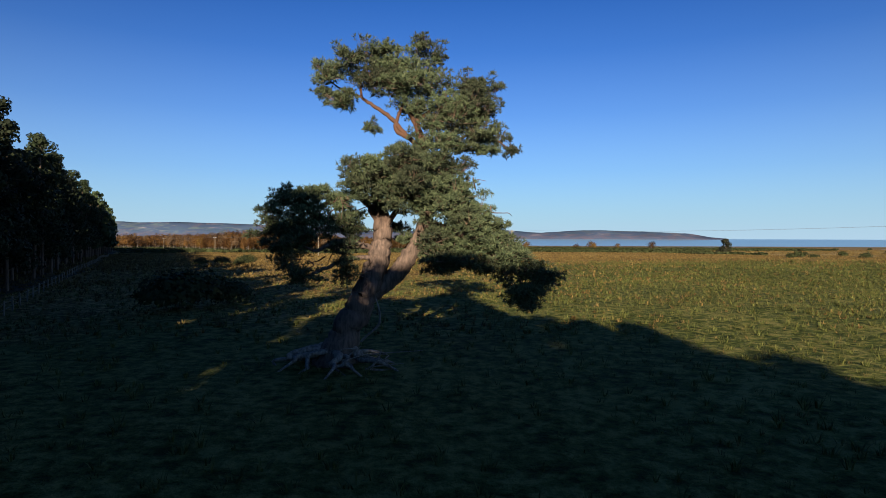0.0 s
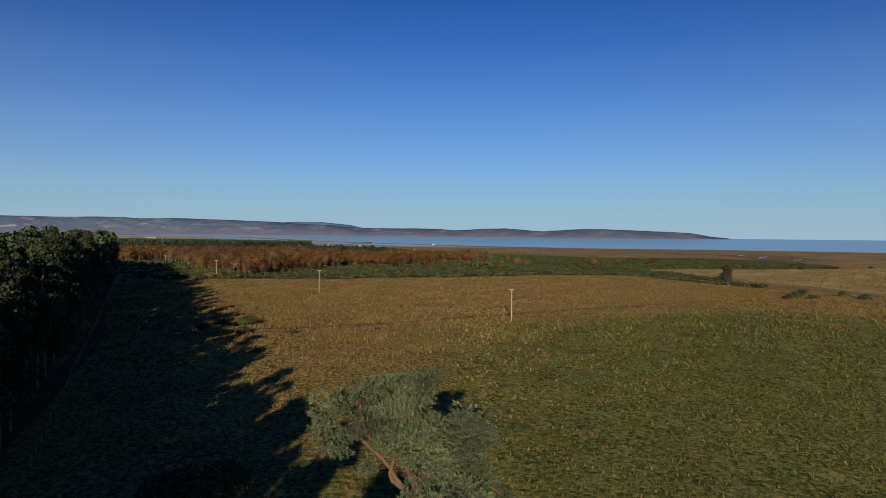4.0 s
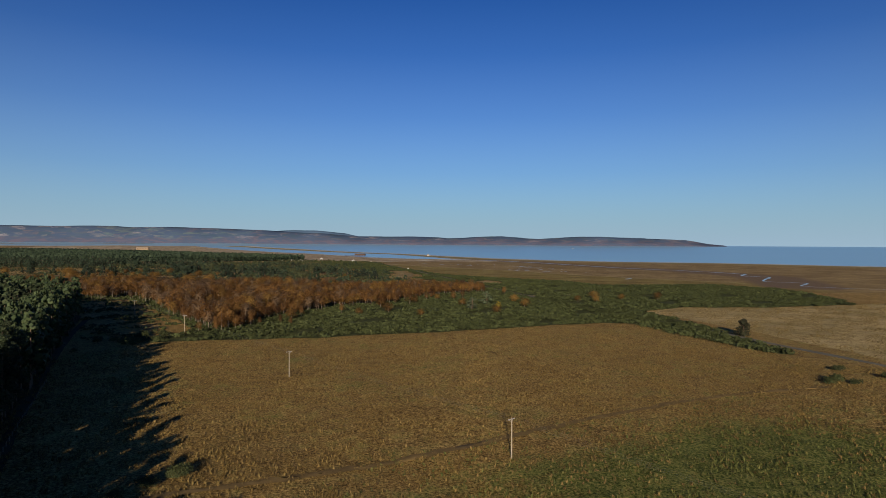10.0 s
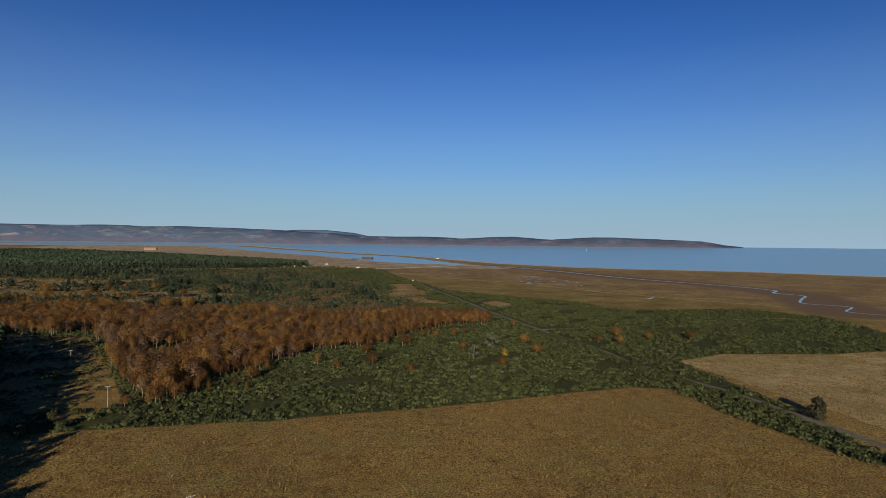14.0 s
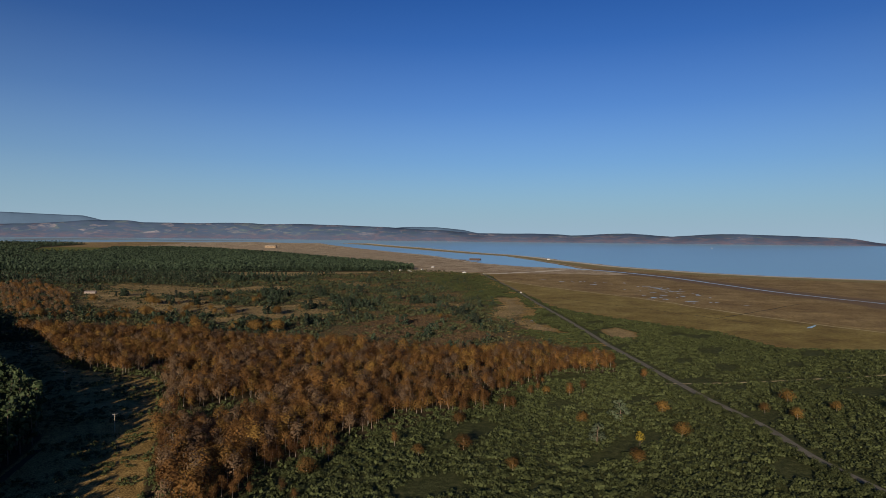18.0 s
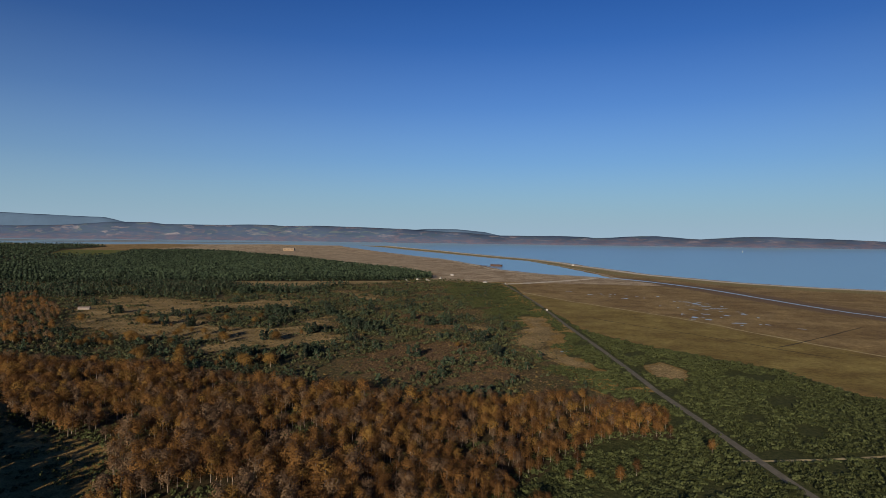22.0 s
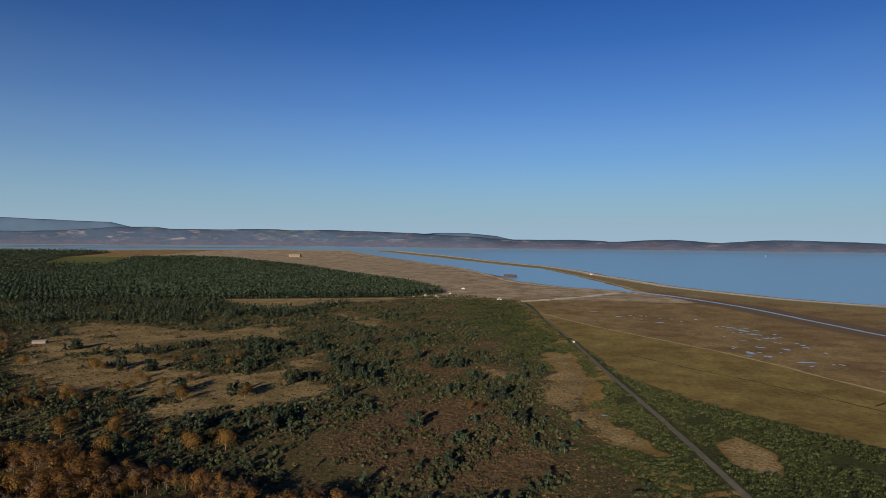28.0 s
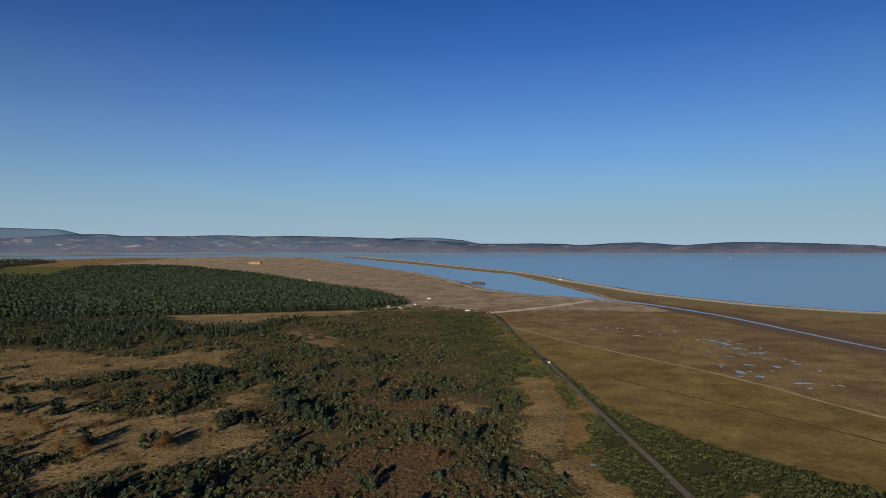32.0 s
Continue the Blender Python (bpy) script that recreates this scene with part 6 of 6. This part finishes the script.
# ---- buildings and small things by the shore ----
def house(name, at, sx, sy, sz, pitch, turn, wall, roof, label, category="house", chimneys=1, windows=3, group=""):
    e = thing(name, at, label, category, group, turn=turn)
    part("wall", block(sx, sy, sz + 0.3, (0, 0, -0.3), 0.02), wall, e)
    bm = bmesh.new()
    o = 0.3
    vs = [bm.verts.new(p) for p in ((-sx / 2 - o, -sy / 2 - o, sz), (sx / 2 + o, -sy / 2 - o, sz), (sx / 2 + o, sy / 2 + o, sz), (-sx / 2 - o, sy / 2 + o, sz),
                                    (-sx / 2 - o, 0, sz + pitch), (sx / 2 + o, 0, sz + pitch))]
    for q in ((0, 1, 5, 4), (2, 3, 4, 5), (0, 4, 3), (1, 2, 5), (3, 2, 1, 0)):
        bm.faces.new([vs[i] for i in q])
    rf = part("roof", bm, roof, e)
    for k in range(chimneys):
        part("chimney", block(0.7, 0.7, 1.5, ((k - (chimneys - 1) / 2) * sx * 0.8, 0, sz + pitch - 0.6), 0.02), wall, rf)
    for k in range(windows):
        x = (k + 0.5 - windows / 2) * sx / windows
        nm = "door" if windows > 2 and k == windows // 2 else "window"
        wd = part(nm, block(0.95, 0.1, 2.0 if nm == "door" else 1.15, (x, -sy / 2 - 0.03, 0.05 if nm == "door" else 0.95), 0.01), M_WHITE if nm == "window" else M_POST, e)
        if nm == "window":
            part("pane", block(0.75, 0.04, 0.95, (x, -sy / 2 - 0.09, 1.05)), M_DARKGLASS, wd)
    return e


house("shore_hut", (83, 2440, 0.1), 9, 6, 3.0, 2.2, 8, M_WHITE, M_SLATE, "white hut with dark roof on the shingle spit", "hut", 1, 3)
house("cottage", (-749, 2330, 0.1), 13, 7, 3.2, 2.6, 20, M_WHITE, M_SLATE, "white cottage with slate roof on the moor", "house", 2, 3)
for x, y, s, t in ((-300, 1590, 0.7, 10), (-276, 1575, 0.7, 40), (-345, 1560, 0.6, -20), (-137, 1540, 0.9, 5), (-255, 1640, 0.6, 70), (-247, 1762, 0.8, 0)):
    house("cottage", (x, y, float(ground_z(x, y))), 10 * s, 6 * s, 2.8 * s, 1.8 * s, t, M_WHITE, M_SLATE, "small white building with dark roof near the road end", "house", 1, 3, "buildings at the road end")
house("cottage", (-607, 923, float(ground_z(-607, 923))), 14, 7, 2.6, 1.4, 25, M_GREYWALL, M_GREYWALL, "low grey farm building among scrub", "house", 0, 3)
# square sandstone block on the moor
blk = thing("storehouse", (-1477, 3468, float(rise(3468))), "large square sandstone building on the open moor", "building", turn=10)
part("wall", block(62, 26, 13, (0, 0, 0), 0.3), M_SANDSTONE, blk)
part("roof", block(63, 27, 1.0, (0, 0, 13), 0.2), M_SLATE, blk)
for k in range(7):
    wd = part("window", block(3.2, 0.4, 4, (-24 + 8 * k, -13.1, 5), 0.05), M_SANDSTONE, blk)
    part("pane", block(2.6, 0.2, 3.4, (-24 + 8 * k, -13.35, 5.3)), M_DARKGLASS, wd)
# old wooden wharf on the channel bank
wharf = thing("wharf", (-190, 2205, 0), "rusty dark timber wharf on the channel bank", "wharf", turn=-20)
part("deck", block(80, 9, 1.2, (0, 0, 3.2), 0.1), M_RUST, wharf)
part("shed", block(40, 8, 5.5, (20, 0, 4.4), 0.1), M_RUST, wharf)
for k in range(11):
    for s in (-3.8, 3.8):
        part("pile", cylinder(0.45, 6.4, 8, None, (-37 + 7.4 * k, s, -3)), M_RUST, wharf)


def boat(at, size, turn):
    e = thing("boat", at, "small white sailing boat out on the firth", "boat", "boats on the firth", turn=turn, size=size)
    bm = bmesh.new()
    rows = []
    for i in range(7):
        t = i / 6 * 2 - 1
        w = 1.3 * (1 - abs(t) ** 2.4)
        rows.append([bm.verts.new((t * 4.5, s * w * k, z)) for s, k, z in ((-1, 1, 0.9), (-1, 0.5, -0.4), (1, 0.5, -0.4), (1, 1, 0.9))])
    for a, c in zip(rows[:-1], rows[1:]):
        for j in range(3):
            bm.faces.new((a[j], a[j + 1], c[j + 1], c[j]))
        bm.faces.new((a[3], a[0], c[0], c[3]))
    part("hull", bm, M_WHITE, e)
    part("cabin", block(3, 1.4, 0.9, (-0.3, 0, 0.9), 0.1), M_WHITE, e)
    part("mast", cylinder(0.08, 10, 8, 0.05, (0.6, 0, 0.9)), M_METAL, e)
    bm = bmesh.new()
    q = [bm.verts.new(p) for p in ((0.6, -0.03, 2), (0.6, -0.03, 10.4), (-3.6, -0.03, 2), (0.6, 0.03, 2), (0.6, 0.03, 10.4), (-3.6, 0.03, 2))]
    for f in ((0, 2, 1), (3, 4, 5), (0, 1, 4, 3), (1, 2, 5, 4), (2, 0, 3, 5)):
        bm.faces.new([q[i] for i in f])
    part("sail", bm, M_WHITE, e, "white sail")


for x, y, s in ((1137, 4093, 0.9),):
    boat((x, y, float(rise(y)) - 0.75), s, 25)


def vehicle(at, turn, color_mat, label):
    e = thing("van", at, label, "van", "vehicles at the road end", turn=turn)
    part("body", block(4.6, 1.85, 1.15, (0, 0, 0.4), 0.12), color_mat, e)
    part("cabin", block(3.3, 1.7, 0.75, (-0.35, 0, 1.5), 0.15), color_mat, e)
    part("windscreen", block(0.06, 1.45, 0.5, (1.32, 0, 1.6)), M_DARKGLASS, e)
    for x in (-1.4, 1.4):
        for y in (-0.85, 0.85):
            bm = bmesh.new()
            bmesh.ops.create_cone(bm, segments=14, radius1=0.34, radius2=0.34, depth=0.22, cap_ends=True,
                                  matrix=Matrix.Translation((x, y, 0.34)) @ Matrix.Rotation(radians(90), 4, "X"))
            part("wheel", bm, M_DARKGLASS, e)


vehicle((0.5, 1073, 0.25), 102, M_WHITE, "small white van on the road")
for x, y, t in ((-285, 1560, 20), (-265, 1552, 80), (-318, 1549, 10), (-92, 1530, 100)):
    vehicle((x, y, float(ground_z(x, y)) + 0.05), t, M_WHITE, "white van parked at the road end")
